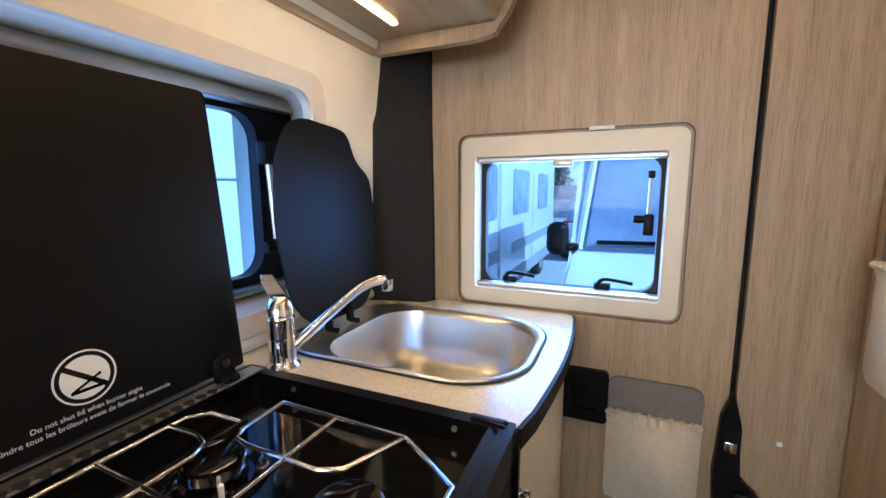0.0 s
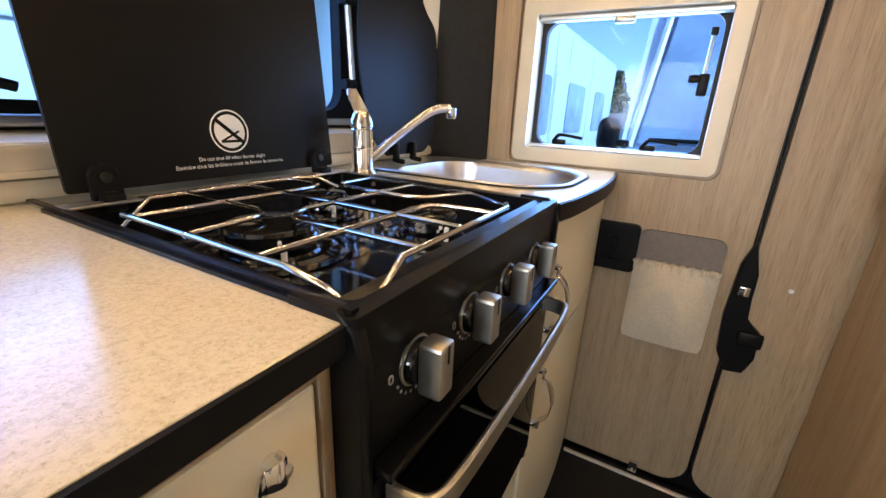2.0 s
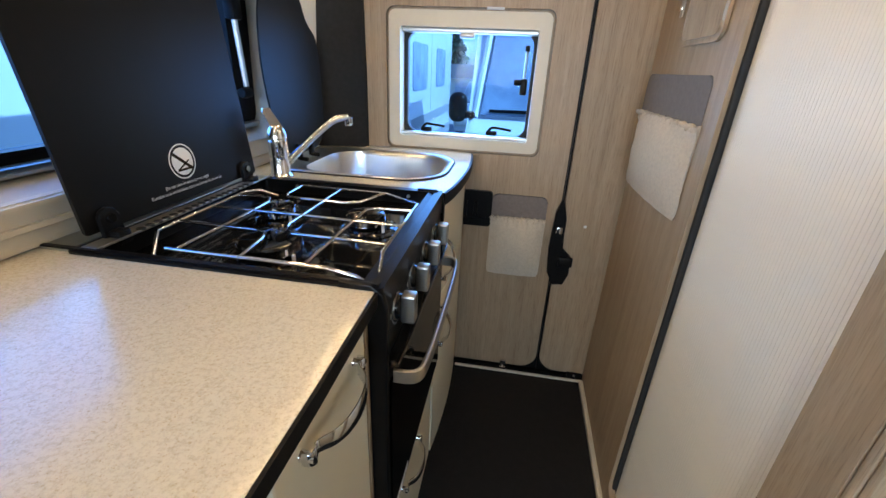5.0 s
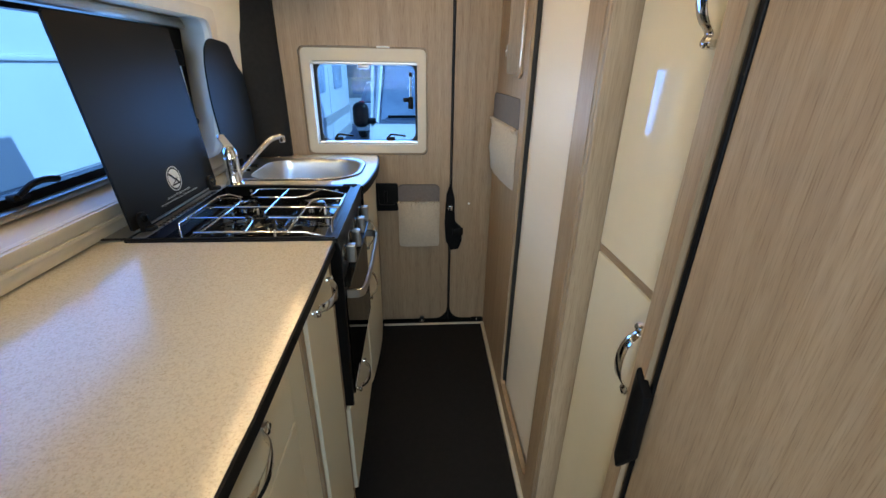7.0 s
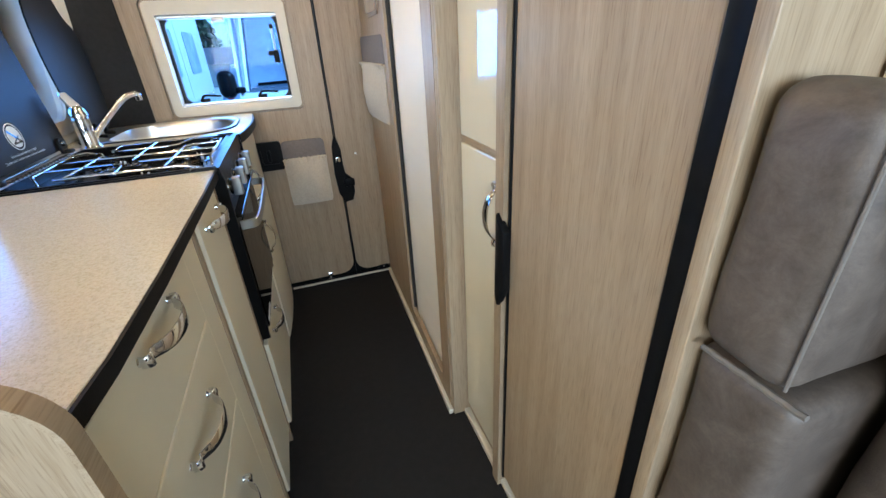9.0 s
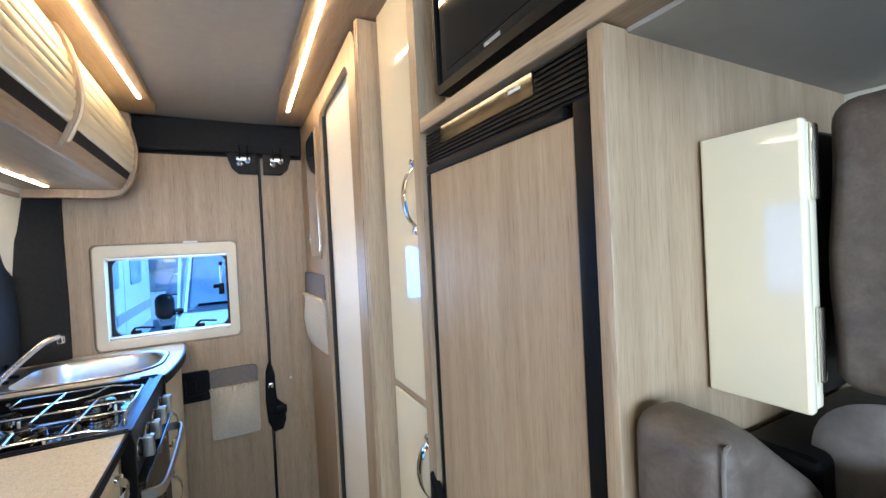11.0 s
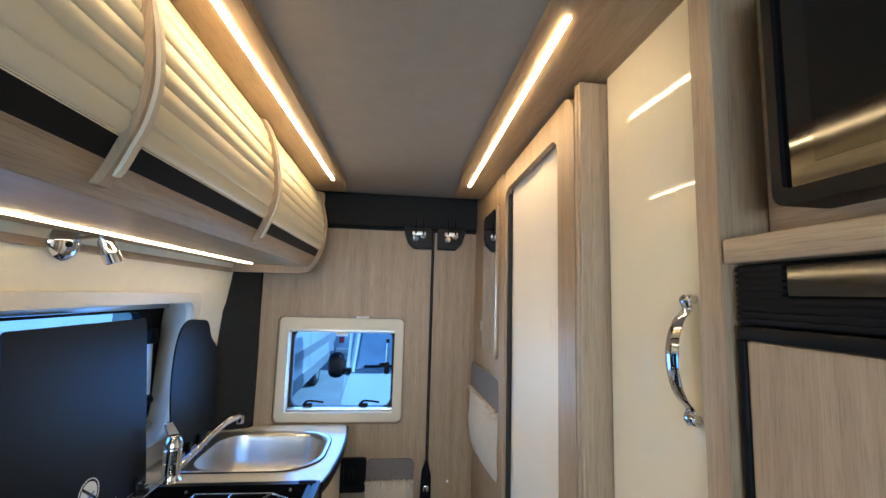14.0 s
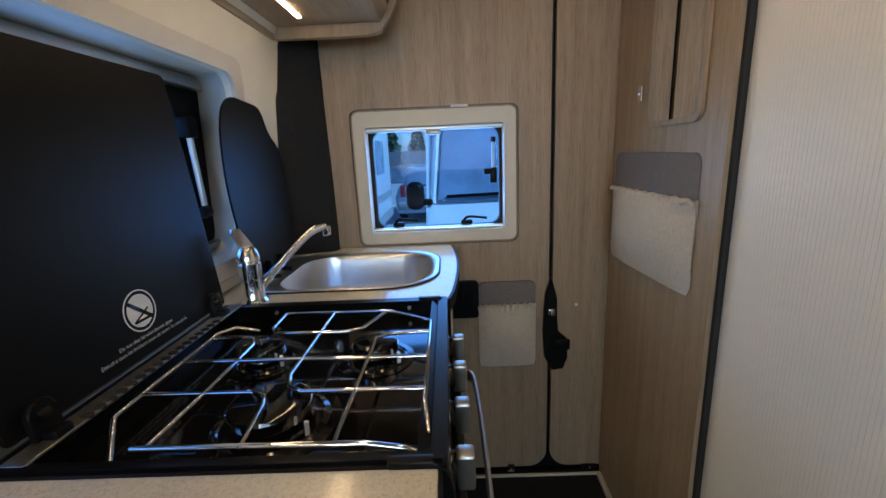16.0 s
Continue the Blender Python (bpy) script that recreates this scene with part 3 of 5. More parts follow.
def bow_handle(parent, mid, along, out, length=0.145, rise=0.034):
    """A polished bow handle: a wide flat band with scrolled, rounded ends."""
    mid, along, out = Vector(mid), Vector(along), Vector(out)
    across = along.cross(out).normalized()
    h = length / 2 + 0.002
    half = [(1.0, 0.003, 0.0075), (0.985, 0.010, 0.0088), (0.93, 0.0135, 0.0098), (0.86, 0.0125, 0.0092), (0.79, 0.0105, 0.0086), (0.72, 0.0140, 0.0090), (0.60, 0.0225, 0.0100), (0.42, rise * 0.86, 0.0110), (0.2, rise * 0.97, 0.0117), (0.0, rise, 0.0120)]
    prof = [(-k, o, w) for k, o, w in half] + [(k, o, w) for k, o, w in half[-2::-1]]
    pts = curve([mid + along * h * k + out * o for k, o, w in prof], 4)
    ws = curve([(w, 0, 0) for k, o, w in prof], 4)
    hd = part("handle", strap(pts, [w.x for w in ws], 0.0016, across), CHROME, parent, "polished chrome bow handle", 50)
    for s in (-1, 1):
        m = Matrix.Translation(mid + along * h * 0.94 * s) @ out.to_track_quat("Z", "Y").to_matrix().to_4x4()
        part("foot", lathe([(0.0, 0), (0.0065, 0), (0.0055, 0.004), (0.0055, 0.0148), (0.0, 0.0150)], None, 14, None, m), CHROME, hd, "", 60)
    return hd


tall = thing("tall_cabinet", "tall cabinet with cream high-gloss upper and lower doors", "cabinet", (0.9, -0.07, 0.0))
part("carcass", box(0.735, 1.25, -0.187, 0.063, 0.0, 1.92), OAK, tall)
up = part("door", box(0.715, 0.733, -0.184, 0.061, 0.968, 1.903, 0.003), CREAM_GLOSS, tall, "cream high-gloss upper door")
bow_handle(up, (0.715, -0.147, 1.412), (0, 0, 1), (-1, 0, 0), 0.155)
lo = part("door", box(0.715, 0.733, -0.184, 0.061, 0.045, 0.950, 0.003), CREAM_GLOSS, tall, "cream high-gloss lower door")
bow_handle(lo, (0.715, -0.155, 0.832), (0, 0, 1), (-1, 0, 0), 0.145)
part("rail", box(0.718, 0.734, -0.187, 0.063, 0.951, 0.967), OAK_Y, tall)
part("plinth", box(0.722, 0.734, -0.187, 0.063, 0.0, 0.043), OAK_Y, tall)
solid("floor_trim_cabinet", box(0.700, 0.7215, -0.66, 0.062, 0.0, 0.02, 0.004), CREAM_PLASTIC, "cream edging strip where the floor meets the cabinets", "trim", "structure")

fr = thing("fridge", "built-in fridge with an oak door panel and black surround", "fridge", (0.95, -0.44, 0.0))
part("body", box(0.72, 1.24, -0.637, -0.227, 0.03, 1.518), BLACK_PLASTIC, fr, "black fridge housing")
fd = part("door", box(0.7, 0.7195, -0.6085, -0.238, 0.06, 1.445, 0.003), OAK, fr, "oak-laminate door panel")
part("door_trim_side", box(0.696, 0.7195, -0.6365, -0.6095, 0.05, 1.46, 0.003), BLACK_PLASTIC, fr, "black edge trim")
part("door_trim_top", box(0.696, 0.7195, -0.5945, -0.231, 1.4455, 1.46, 0.003), BLACK_PLASTIC, fr, "black edge trim")
part("door_trim_near", box(0.698, 0.7195, -0.2375, -0.228, 0.05, 1.445, 0.002), BLACK_PLASTIC, fr, "black edge trim")
hd = part("handle", prism([(-0.207, 0.86), (-0.244, 0.83), (-0.250, 0.70), (-0.217, 0.64), (-0.204, 0.66)], "x", 0.680, 0.6975, None, 0.005), BLACK_PLASTIC, fr, "black fridge handle")
vent = part("vent_panel", box(0.702, 0.7195, -0.637, -0.228, 1.461, 1.523, 0.002), BLACK_PLASTIC, fr, "black ventilation and control panel")
part("display", box(0.6985, 0.7015, -0.545, -0.288, 1.489, 1.521, 0.002), BLACK_ENAMEL, vent, "glossy control display")
part("switch", box(0.6975, 0.6984, -0.520, -0.495, 1.507, 1.511), LABEL_WHITE, vent, "small white mark")
for k in range(9):
    z = 1.4645 + 0.0065 * k
    for ya, yb in (((-0.632, -0.232),) if z < 1.486 else ((-0.632, -0.548), (-0.285, -0.232))):
        part("slat", box(0.6975, 0.7017, ya, yb, z, z + 0.0030), BLACK_PLASTIC, vent)
solid("cabinet_side_panel", box(0.69, 1.25, -0.222, -0.188, 0, 1.921), OAK, "oak-laminate upright panel between cabinet and fridge", "panel", "structure")
solid("fridge_end_panel", box(0.692, 1.25, -0.658, -0.638, 0, 1.5235, 0.002), OAK, "pale oak-laminate end panel beside the fridge", "panel", "structure")
solid("overhead_shelf", box(0.688, 1.25, -2.2, -0.2265, 1.525, 1.552, 0.003), OAK_Y, "oak-laminate shelf above the fridge", "shelf", "structure")
solid("shelf_soffit", box(0.73, 1.25, -2.2, -0.644, 1.519, 1.5245), GREY_CEILING, "grey lined underside of the shelf", "soffit", "structure")
nic = thing("microwave_niche", "oak-laminate niche panel round the microwave", "panel", (0.9, -0.5, 1.532), kind="structure")
part("panel", box(0.748, 0.766, -0.794, -0.2265, 1.5525, 1.923), OAK_Y, nic)
part("top_rail", box(0.738, 0.7475, -0.794, -0.2265, 1.892, 1.923), OAK_Y, nic)
part("side_panel", box(0.7, 1.25, -0.818, -0.7945, 1.5525, 1.923, 0.002), OAK, nic)

mw = thing("microwave", "black built-in microwave oven with glossy door", "microwave", (0.75, -0.53, 1.535))
part("body", ring(rr(-0.724, -0.279, 1.576, 1.822, 0.014), rr(-0.712, -0.290, 1.592, 1.811, 0.006), "x", 0.699, 0.7478), BLACK_PLASTIC, mw)
part("door_glass", box(0.7045, 0.7120, -0.6629, -0.2895, 1.5915, 1.8115), BLACK_GLASS, mw, "glossy black door")
part("door_window", box(0.7036, 0.7044, -0.600, -0.318, 1.612, 1.795), BLACK_ENAMEL, mw, "dark window in the door")
cp = part("control_panel", box(0.7040, 0.7120, -0.7125, -0.6631, 1.5915, 1.8115), BLACK_GLASS, mw, "touch control panel")
part("open_button", ring(rr(-0.708, -0.667, 1.600, 1.640, 0.002), rr(-0.7072, -0.6678, 1.6008, 1.6392, 0.0018), "x", 0.7034, 0.7039), KEY_GREY, cp, "outline of the door button")
part("brand_plate", box(0.7036, 0.7044, -0.475, -0.435, 1.599, 1.605), LABEL_GREY, mw, "small grey mark")
for r in range(7):
    z = 1.770 - r * 0.0165
    for c in range(2):
        ya = -0.707 + c * 0.022
        part("key_mark", box(0.7034, 0.7039, ya + 0.003, ya + 0.018, z - 0.0028, z - 0.0014), KEY_GREY, cp)
    if r in (1, 3, 5, 6):
        part("key_line", box(0.7034, 0.7039, -0.708, -0.666, z - 0.0105, z - 0.0098), KEY_GREY, cp)
for z0 in (1.752, 1.719):
    part("key_bracket", ring(rr(-0.7090, -0.6655, z0, z0 + 0.0185, 0.004), rr(-0.7083, -0.6662, z0 + 0.0007, z0 + 0.0178, 0.0035), "x", 0.7034, 0.7039), KEY_GREY, cp)

# ---- ceiling trays and light strips ----
tl = thing("ceiling_tray_left", "oak ceiling rail above the lockers with a recessed light strip", "ceiling trim", (0.05, 0.2, 1.885), kind="structure")
part("board", prism([(-0.35, -1.7), (0.045, -1.7), (0.084, -0.55), (0.116, 0.62), (0.122, 1.0), (0.112, 1.06), (-0.35, 1.06)], "z", 1.886, 1.9145, None, 0.006), OAK_Y, tl)
tr = thing("ceiling_tray_right", "oak ceiling rail with rounded corner and recessed light strip", "ceiling trim", (0.6, 0.4, 1.885), kind="structure")
part("board", prism([(1.2, -0.2045), (0.575, -0.2045), (0.555, -0.195), (0.545, -0.17), (0.552, 0.75), (0.570, 1.06), (1.2, 1.06)], "z", 1.886, 1.9145, None, 0.004), OAK_Y, tr)
for nm, xa, ya, xb, yb in (("light_strip", 0.047, -0.44, 0.089, 0.880), ("light_strip", 0.572, -0.095, 0.598, 0.868)):
    t = thing(nm, "warm white linear light strip set into the ceiling rail", "light strip", (xa, ya, 1.884), "light strips")
    bm = box(-0.0052, 0.0052, 0, math.hypot(xb - xa, yb - ya), 1.8825, 1.8855, 0.001, 1)
    part("diffuser", moved(bm, Matrix.Translation((xa, ya, 0)) @ Matrix.Rotation(-math.atan2(xb - xa, yb - ya), 4, "Z")), LED, t, "glowing diffuser")


# ---- overhead lockers ----
FRONT = [(-0.010, 1.573), (0.006, 1.600), (0.018, 1.628), (0.030, 1.660), (0.037, 1.70), (0.036, 1.735), (0.030, 1.78), (0.018, 1.83), (0.002, 1.866), (-0.012, 1.884)]
lk = thing("overhead_locker", "long overhead locker with cream ribbed roll fronts and black grip strip", "locker", (-0.15, 0.2, 1.6))
part("underside", box(-0.315, -0.012, -1.7, 1.044, 1.572, 1.586, 0.002), OAK_Y, lk)
part("back_valance", box(-0.335, -0.30, -1.7, 1.044, 1.538, 1.5715, 0.003), OAK_Y, lk)
fs = curve([(x, 0, z) for x, z in FRONT], 5)
low = [p for p in fs if p.z < 1.614]
grip_ = [p for p in fs if 1.609 < p.z < 1.642]
def shell(pts, y0, y1, thick=0.006, wave=0.0):
    out = [(p.x, p.z) for p in pts]
    ins = [(p.x - thick, p.z) for p in reversed(pts)]
    return prism(out + ins, "y", y0, y1)
part("lower_front", shell(low, -1.7, 1.044, 0.02), OAK_Y, lk)
part("grip_strip", shell(grip_, -1.7, 1.044, 0.012), BLACK_EDGE, lk, "glossy black grip strip")
dense = [p for p in curve([(x, 0, z) for x, z in FRONT], 12) if p.z > 1.637]
for ya, yb in ((-1.7, -0.740), (-0.720, -0.155), (-0.135, 0.350), (0.370, 1.044)):
    rf = part("roll_front", shell(dense, ya, yb, 0.010), CREAM_FRONT, lk, "cream ribbed roll front", 20)
    for p in dense[1:-4:9]:
        q = dense[min(dense.index(p) + 9, len(dense) - 1)]
        d = Vector((q.x - p.x, 0, q.z - p.z))
        mid, nrm = (p + q) / 2, Vector((d.z, 0, -d.x)).normalized()
        sec = [(mid.x + d.x * s + nrm.x * o, mid.z + d.z * s + nrm.z * o) for s, o in ((-0.5, -0.002), (-0.46, 0.0008), (-0.36, 0.0030), (-0.1, 0.0042), (0.2, 0.0040), (0.42, 0.0024), (0.48, 0.0), (0.5, -0.002))]
        part("slat", prism(sec, "y", ya, yb), CREAM_FRONT, rf)
for ry in (-0.730, -0.145, 0.360):
    o = [(p.x + 0.012, p.z) for p in fs[2:]]
    i = [(p.x - 0.006, p.z) for p in reversed(fs[2:])]
    part("divider", prism(o + i, "y", ry - 0.011, ry + 0.011, None, 0.004), OAK, lk, "oak divider rib")
    bead = [(p.x + 0.0175, p.z) for p in fs[4:-1]] + [(p.x + 0.0121, p.z) for p in reversed(fs[4:-1])]
    part("divider_bead", prism(bead, "y", ry - 0.005, ry + 0.005, None, 0.002), CREAM_PLASTIC, lk, "pale bead on the rib")
endp = [(-0.335, 1.542), (-0.05, 1.542), (-0.012, 1.556), (0.015, 1.585), (0.036, 1.63), (0.048, 1.69), (0.048, 1.74), (0.040, 1.79), (0.026, 1.84), (0.0, 1.884), (-0.335, 1.884)]
part("end_panel", prism([(p.x, p.z) for p in curve([(a, 0, b) for a, b in endp], 4)], "y", 1.045, 1.068, None, 0.005), OAK, lk)
us = thing("under_locker_light", "warm white light strip under the overhead locker", "light strip", (-0.2, 0, 1.571), "light strips")
SLANT = Matrix.Translation((-0.206, 0.972, 0)) @ Matrix.Rotation(radians(-0.3), 4, "Z")
part("diffuser", moved(box(-0.005, 0.005, -1.9, 0.0, 1.5688, 1.5716, 0.001, 1), SLANT), LED, us, "glowing diffuser")
part("channel", moved(box(-0.0095, -0.0055, -1.9, 0.004, 1.5675, 1.5716), SLANT), SATIN_METAL, us)

sp = thing("reading_spot", "chrome swivel reading spotlight below the locker", "spotlight", (-0.298, 0.215, 1.555))
part("base", lathe([(0.0, 0), (0.034, 0), (0.036, 0.006), (0.033, 0.012), (0.024, 0.020), (0.010, 0.024), (0.0, 0.0245)], None, 28, None, pose(-0.2995, 0.215, 1.552, 0, 90, 0)), CHROME, sp)
part("screw", lathe([(0.0, 0), (0.006, 0), (0.005, 0.003), (0.0, 0.003)], None, 12, None, pose(-0.2760, 0.203, 1.547, 0, 90, 0)), BLACK_PLASTIC, sp)
part("arm", tube([(-0.278, 0.222, 1.560), (-0.262, 0.240, 1.566), (-0.252, 0.255, 1.566)], 0.0045, 8), CHROME, sp)
hd = part("head", lathe([(0.0, -0.034), (0.007, -0.033), (0.011, -0.024), (0.014, -0.006), (0.0150, 0.012), (0.0165, 0.014), (0.0165, 0.034), (0.014, 0.036), (0.0, 0.033)], None, 20, None, pose(-0.248, 0.262, 1.552, 180, 0, 0) @ pose(0, 0, 0, 20, 15, 0)), CHROME, sp)
part("lens", lathe([(0.0, 0.0335), (0.0125, 0.0355), (0.0125, 0.0368), (0.0, 0.0368)], None, 16, None, pose(-0.248, 0.262, 1.552, 180, 0, 0) @ pose(0, 0, 0, 20, 15, 0)), LABEL_WHITE, hd, "pale lens")

REAR = ("door_1", "door_2", "rear_header", "rear_threshold", "floor_trim", "window_1", "window_sticker", "door_pocket", "door_latch", "door_grip", "door_bracket", "floor_bolt")
for o in scene.objects:
    if o.parent is None and o.name.split(".")[0] in REAR:
        o.location.y += 0.012
for o in [tl, tr, lk, us, sp, mir] + [o for o in scene.objects if o.name.startswith(("light_strip", "door_bracket"))]:
    o.location.z += 0.011

# ---- kitchen ----
def radial(poly, c, angs):
    """Points where rays from c at those angles leave a closed outline."""
    out = []
    for t in angs:
        dx, dy = math.cos(t), math.sin(t)
        best = 9.0
        for (ax, ay), (bx, by) in zip(poly, poly[1:] + poly[:1]):
            ex, ey = bx - ax, by - ay
            det = dx * -ey + dy * ex
            if abs(det) < 1e-9:
                continue
            s = ((ax - c[0]) * -ey + (ay - c[1]) * ex) / det
            u = (dx * (ay - c[1]) - dy * (ax - c[0])) / det
            if s > 0 and -1e-6 <= u <= 1 + 1e-6:
                best = min(best, s)
        out.append((c[0] + dx * best, c[1] + dy * best))
    return out


wt = thing("worktop", "speckled cream laminate worktop with black front edge", "worktop", (-0.15, -0.2, 0.93))
near = [(-0.46, -0.60), (0.118, -0.60), (0.126, -0.52), (0.131, -0.35), (0.132, 0.0), (0.130, 0.188), (-0.345, 0.188), (-0.46, 0.188)]
part("near_board", prism(near, "z", 0.908, 0.93, None, 0.002), WORKTOP, wt)
part("near_edge", prism([(0.118, -0.60), (0.126, -0.52), (0.131, -0.35), (0.132, 0.0), (0.130, 0.188), (0.134, 0.188), (0.136, 0.0), (0.135, -0.35), (0.130, -0.52), (0.122, -0.603)], "z", 0.9085, 0.929), BLACK_EDGE, wt, "black front edge")
part("back_board", prism([(-0.46, 0.1885), (-0.3455, 0.1885), (-0.3455, 0.662), (-0.46, 0.662)], "z", 0.895, 0.93, None, 0.002), WORKTOP, wt)
far = [(-0.46, 0.6625), (0.140, 0.6625)] + [(0.140 + 0.027 * math.sin(math.pi * (0.05 + 0.75 * k / 10)), 0.6625 + 0.50 * k / 10) for k in range(1, 11)] + [(0.150, 1.190), (0.135, 1.202), (-0.215, 1.202), (-0.235, 1.16), (-0.40, 1.12), (-0.46, 1.12)]
SINK = rr(-0.365, 0.118, 0.738, 1.098, (0.10, 0.13, 0.11, 0.09), 8)
CS = (-0.12, 0.92)
angs = sorted({round(math.atan2(b - CS[1], a - CS[0]), 4) for a, b in far} | {round(-math.pi + 2 * math.pi * k / 60, 4) for k in range(60)})
hole = [(CS[0] + (a - CS[0]) * 0.97, CS[1] + (b - CS[1]) * 0.97) for a, b in SINK]
part("far_board", ring(radial(far, CS, angs), radial(hole, CS, angs), "z", 0.895, 0.93), WORKTOP, wt)
edge_in = far[1:13]
part("far_edge", prism([(a + 0.0005, b) for a, b in edge_in] + [(a + 0.006, b) for a, b in reversed(edge_in)], "z", 0.900, 0.929), BLACK_EDGE, wt, "black front edge")

# sink
sk = thing("sink", "stainless steel inset sink with rounded corners and black rim seal", "sink", (-0.12, 0.92, 0.93))
bm = bmesh.new()
BOWL = rr(-0.285, 0.100, 0.757, 1.080, (0.09, 0.115, 0.10, 0.09), 8)
def grown(pts, k, c=(-0.095, 0.92)):
    return [(c[0] + (a - c[0]) * k, c[1] + (b - c[1]) * k) for a, b in pts]
levels = [(SINK, 0.9305), (SINK, 0.9345), (grown(SINK, 0.985, CS), 0.9365), (grown(SINK, 0.965, CS), 0.9345), (BOWL, 0.930), (grown(BOWL, 0.985), 0.918), (grown(BOWL, 0.95), 0.85), (grown(BOWL, 0.90), 0.812), (grown(BOWL, 0.80), 0.80), (grown(BOWL, 0.12), 0.796)]
rows = [[bm.verts.new((a, b, z)) for a, b in pts] for pts, z in levels]
for a, b in zip(rows, rows[1:]):
    n = len(a)
    for i in range(n):
        bm.faces.new((a[i], a[(i + 1) % n], b[(i + 1) % n], b[i]))
bm.faces.new(rows[-1])
part("bowl", bm, STEEL, sk, "brushed stainless steel bowl", 60)
part("rim_seal", ring(grown(SINK, 1.018, CS), grown(SINK, 0.995, CS), "z", 0.9303, 0.9335), RUBBER, sk, "black rim seal")
part("overflow", lathe([(0.0, 0), (0.006, 0), (0.006, 0.002), (0.0, 0.002)], None, 12, None, pose(-0.235, 1.075, 0.917, 78, 0, 0)), BLACK_PLASTIC, sk, "dark overflow hole")
part("drain", lathe([(0.0, 0), (0.03, 0), (0.028, 0.004), (0.012, 0.005), (0.0, 0.002)], (-0.095, 0.92, 0.7965), 20), CHROME, sk)

tap = thing("tap", "chrome single-lever mixer tap with long angled spout", "tap", (-0.283, 0.692, 0.93))
part("base", lathe([(0.0, 0), (0.030, 0), (0.030, 0.003), (0.0255, 0.007), (0.0235, 0.012), (0.0225, 0.052), (0.0235, 0.054), (0.0235, 0.088), (0.0215, 0.090), (0.0215, 0.093), (0.0240, 0.095), (0.0235, 0.104), (0.0195, 0.116), (0.0150, 0.124), (0.0, 0.128)], (-0.286, 0.690, 0.9305), 28), CHROME, tap, "", 50)
part("spout", tube(curve([(-0.276, 0.700, 0.958), (-0.235, 0.742, 1.008), (-0.195, 0.784, 1.052), (-0.175, 0.805, 1.066), (-0.155, 0.826, 1.070)], 6), 0.0095, 12), CHROME, tap, "", 60)
part("nozzle", lathe([(0.0, 0), (0.0105, 0), (0.012, 0.004), (0.012, 0.022), (0.0, 0.026)], None, 14, None, pose(-0.154, 0.828, 1.048)), CHROME, tap)
lever = curve([(-0.284, 0.691, 1.050), (-0.289, 0.686, 1.064), (-0.296, 0.680, 1.082), (-0.298, 0.678, 1.090), (-0.299, 0.677, 1.097)], 5)
part("lever", strap(lever, [0.0150 - 0.006 * (i / (len(lever) - 1)) ** 2 for i in range(len(lever))], 0.0055, Vector((0.7, 0.7, 0)).normalized()), CHROME, tap, "", 60)

# sink lid leaning upright
lid = thing("sink_cover", "matt black glass sink cover standing upright behind the sink", "sink cover", (-0.33, 0.87, 0.94))
outl = [(0.800, 0.95), (0.752, 1.00), (0.731, 1.08), (0.722, 1.19), (0.735, 1.30), (0.760, 1.352), (0.795, 1.374), (0.850, 1.372), (0.905, 1.366), (0.925, 1.352), (0.936, 1.325), (0.950, 1.298), (0.978, 1.276), (0.990, 1.262), (0.998, 1.235), (1.003, 1.15), (0.996, 1.05), (0.985, 1.0), (0.955, 0.958), (0.930, 0.95)]
ol = [(0.735 + (p.x - 0.722) * 1.145, p.z + 0.004) for p in curve([(a, 0, b) for a, b in outl], 3)]
bm = prism(ol, "x", -0.005, 0.0, None, 0.0015)
for v in bm.verts:
    v.co.x += -0.322 - (v.co.z - 0.95) * 0.03
part("panel", bm, LID_GLASS, lid)
for cy in (0.850, 0.925):
    c = part("hinge", box(-0.322, -0.308, cy - 0.008, cy + 0.008, 0.938, 0.985, 0.004), BLACK_PLASTIC, lid, "black plastic hinge clip")
    part("pin", tube([(-0.312, cy - 0.008, 0.944), (-0.300, cy, 0.941), (-0.294, cy + 0.006, 0.939)], 0.006, 8), BLACK_PLASTIC, c)

# cooker
ck = thing("cooker", "black built-in gas cooker with hob, grill and oven", "cooker", (-0.1, 0.41, 0.4))
part("body", ring(rr(0.179, 0.655, 0.40, 0.885, 0.002), rr(0.205, 0.628, 0.47, 0.765, 0.01), "x", -0.33, 0.1175), BLACK_SATIN, ck)
part("hob_pan", box(-0.318, 0.126, 0.192, 0.650, 0.888, 0.902), BLACK_ENAMEL, ck, "glossy black enamel hob pan")
part("hob_rim", ring(rr(-0.338, 0.140, 0.180, 0.666, 0.006), rr(-0.308, 0.122, 0.200, 0.645, 0.01), "z", 0.886, 0.934), BLACK_SATIN, ck, "black hob surround")
part("hob_trim", box(-0.392, -0.3385, 0.186, 0.660, 0.9305, 0.936, 0.001), SATIN_METAL, ck, "grey metal hinge rail")
part("side_trim", box(-0.392, 0.134, 0.1845, 0.1915, 0.9345, 0.9375), BLACK_SATIN, ck)
for k in range(17):
    part("vent_notch", lathe([(0.0, 0), (0.0074, 0), (0.0074, 0.0022), (0.0, 0.0022)], (-0.3025, 0.275 + 0.0180 * k, 0.9365), 12), RUBBER, ck)
for sx, sy in ((-0.25, 0.2015), (0.02, 0.2015), (-0.22, 0.6435), (0.06, 0.6435)):
    part("screw", lathe([(0.0, -0.002), (0.004, -0.002), (0.004, 0.002), (0.0, 0.002)], None, 10, None, pose(sx, sy, 0.920, 90, 0, 0)), STEEL, ck)
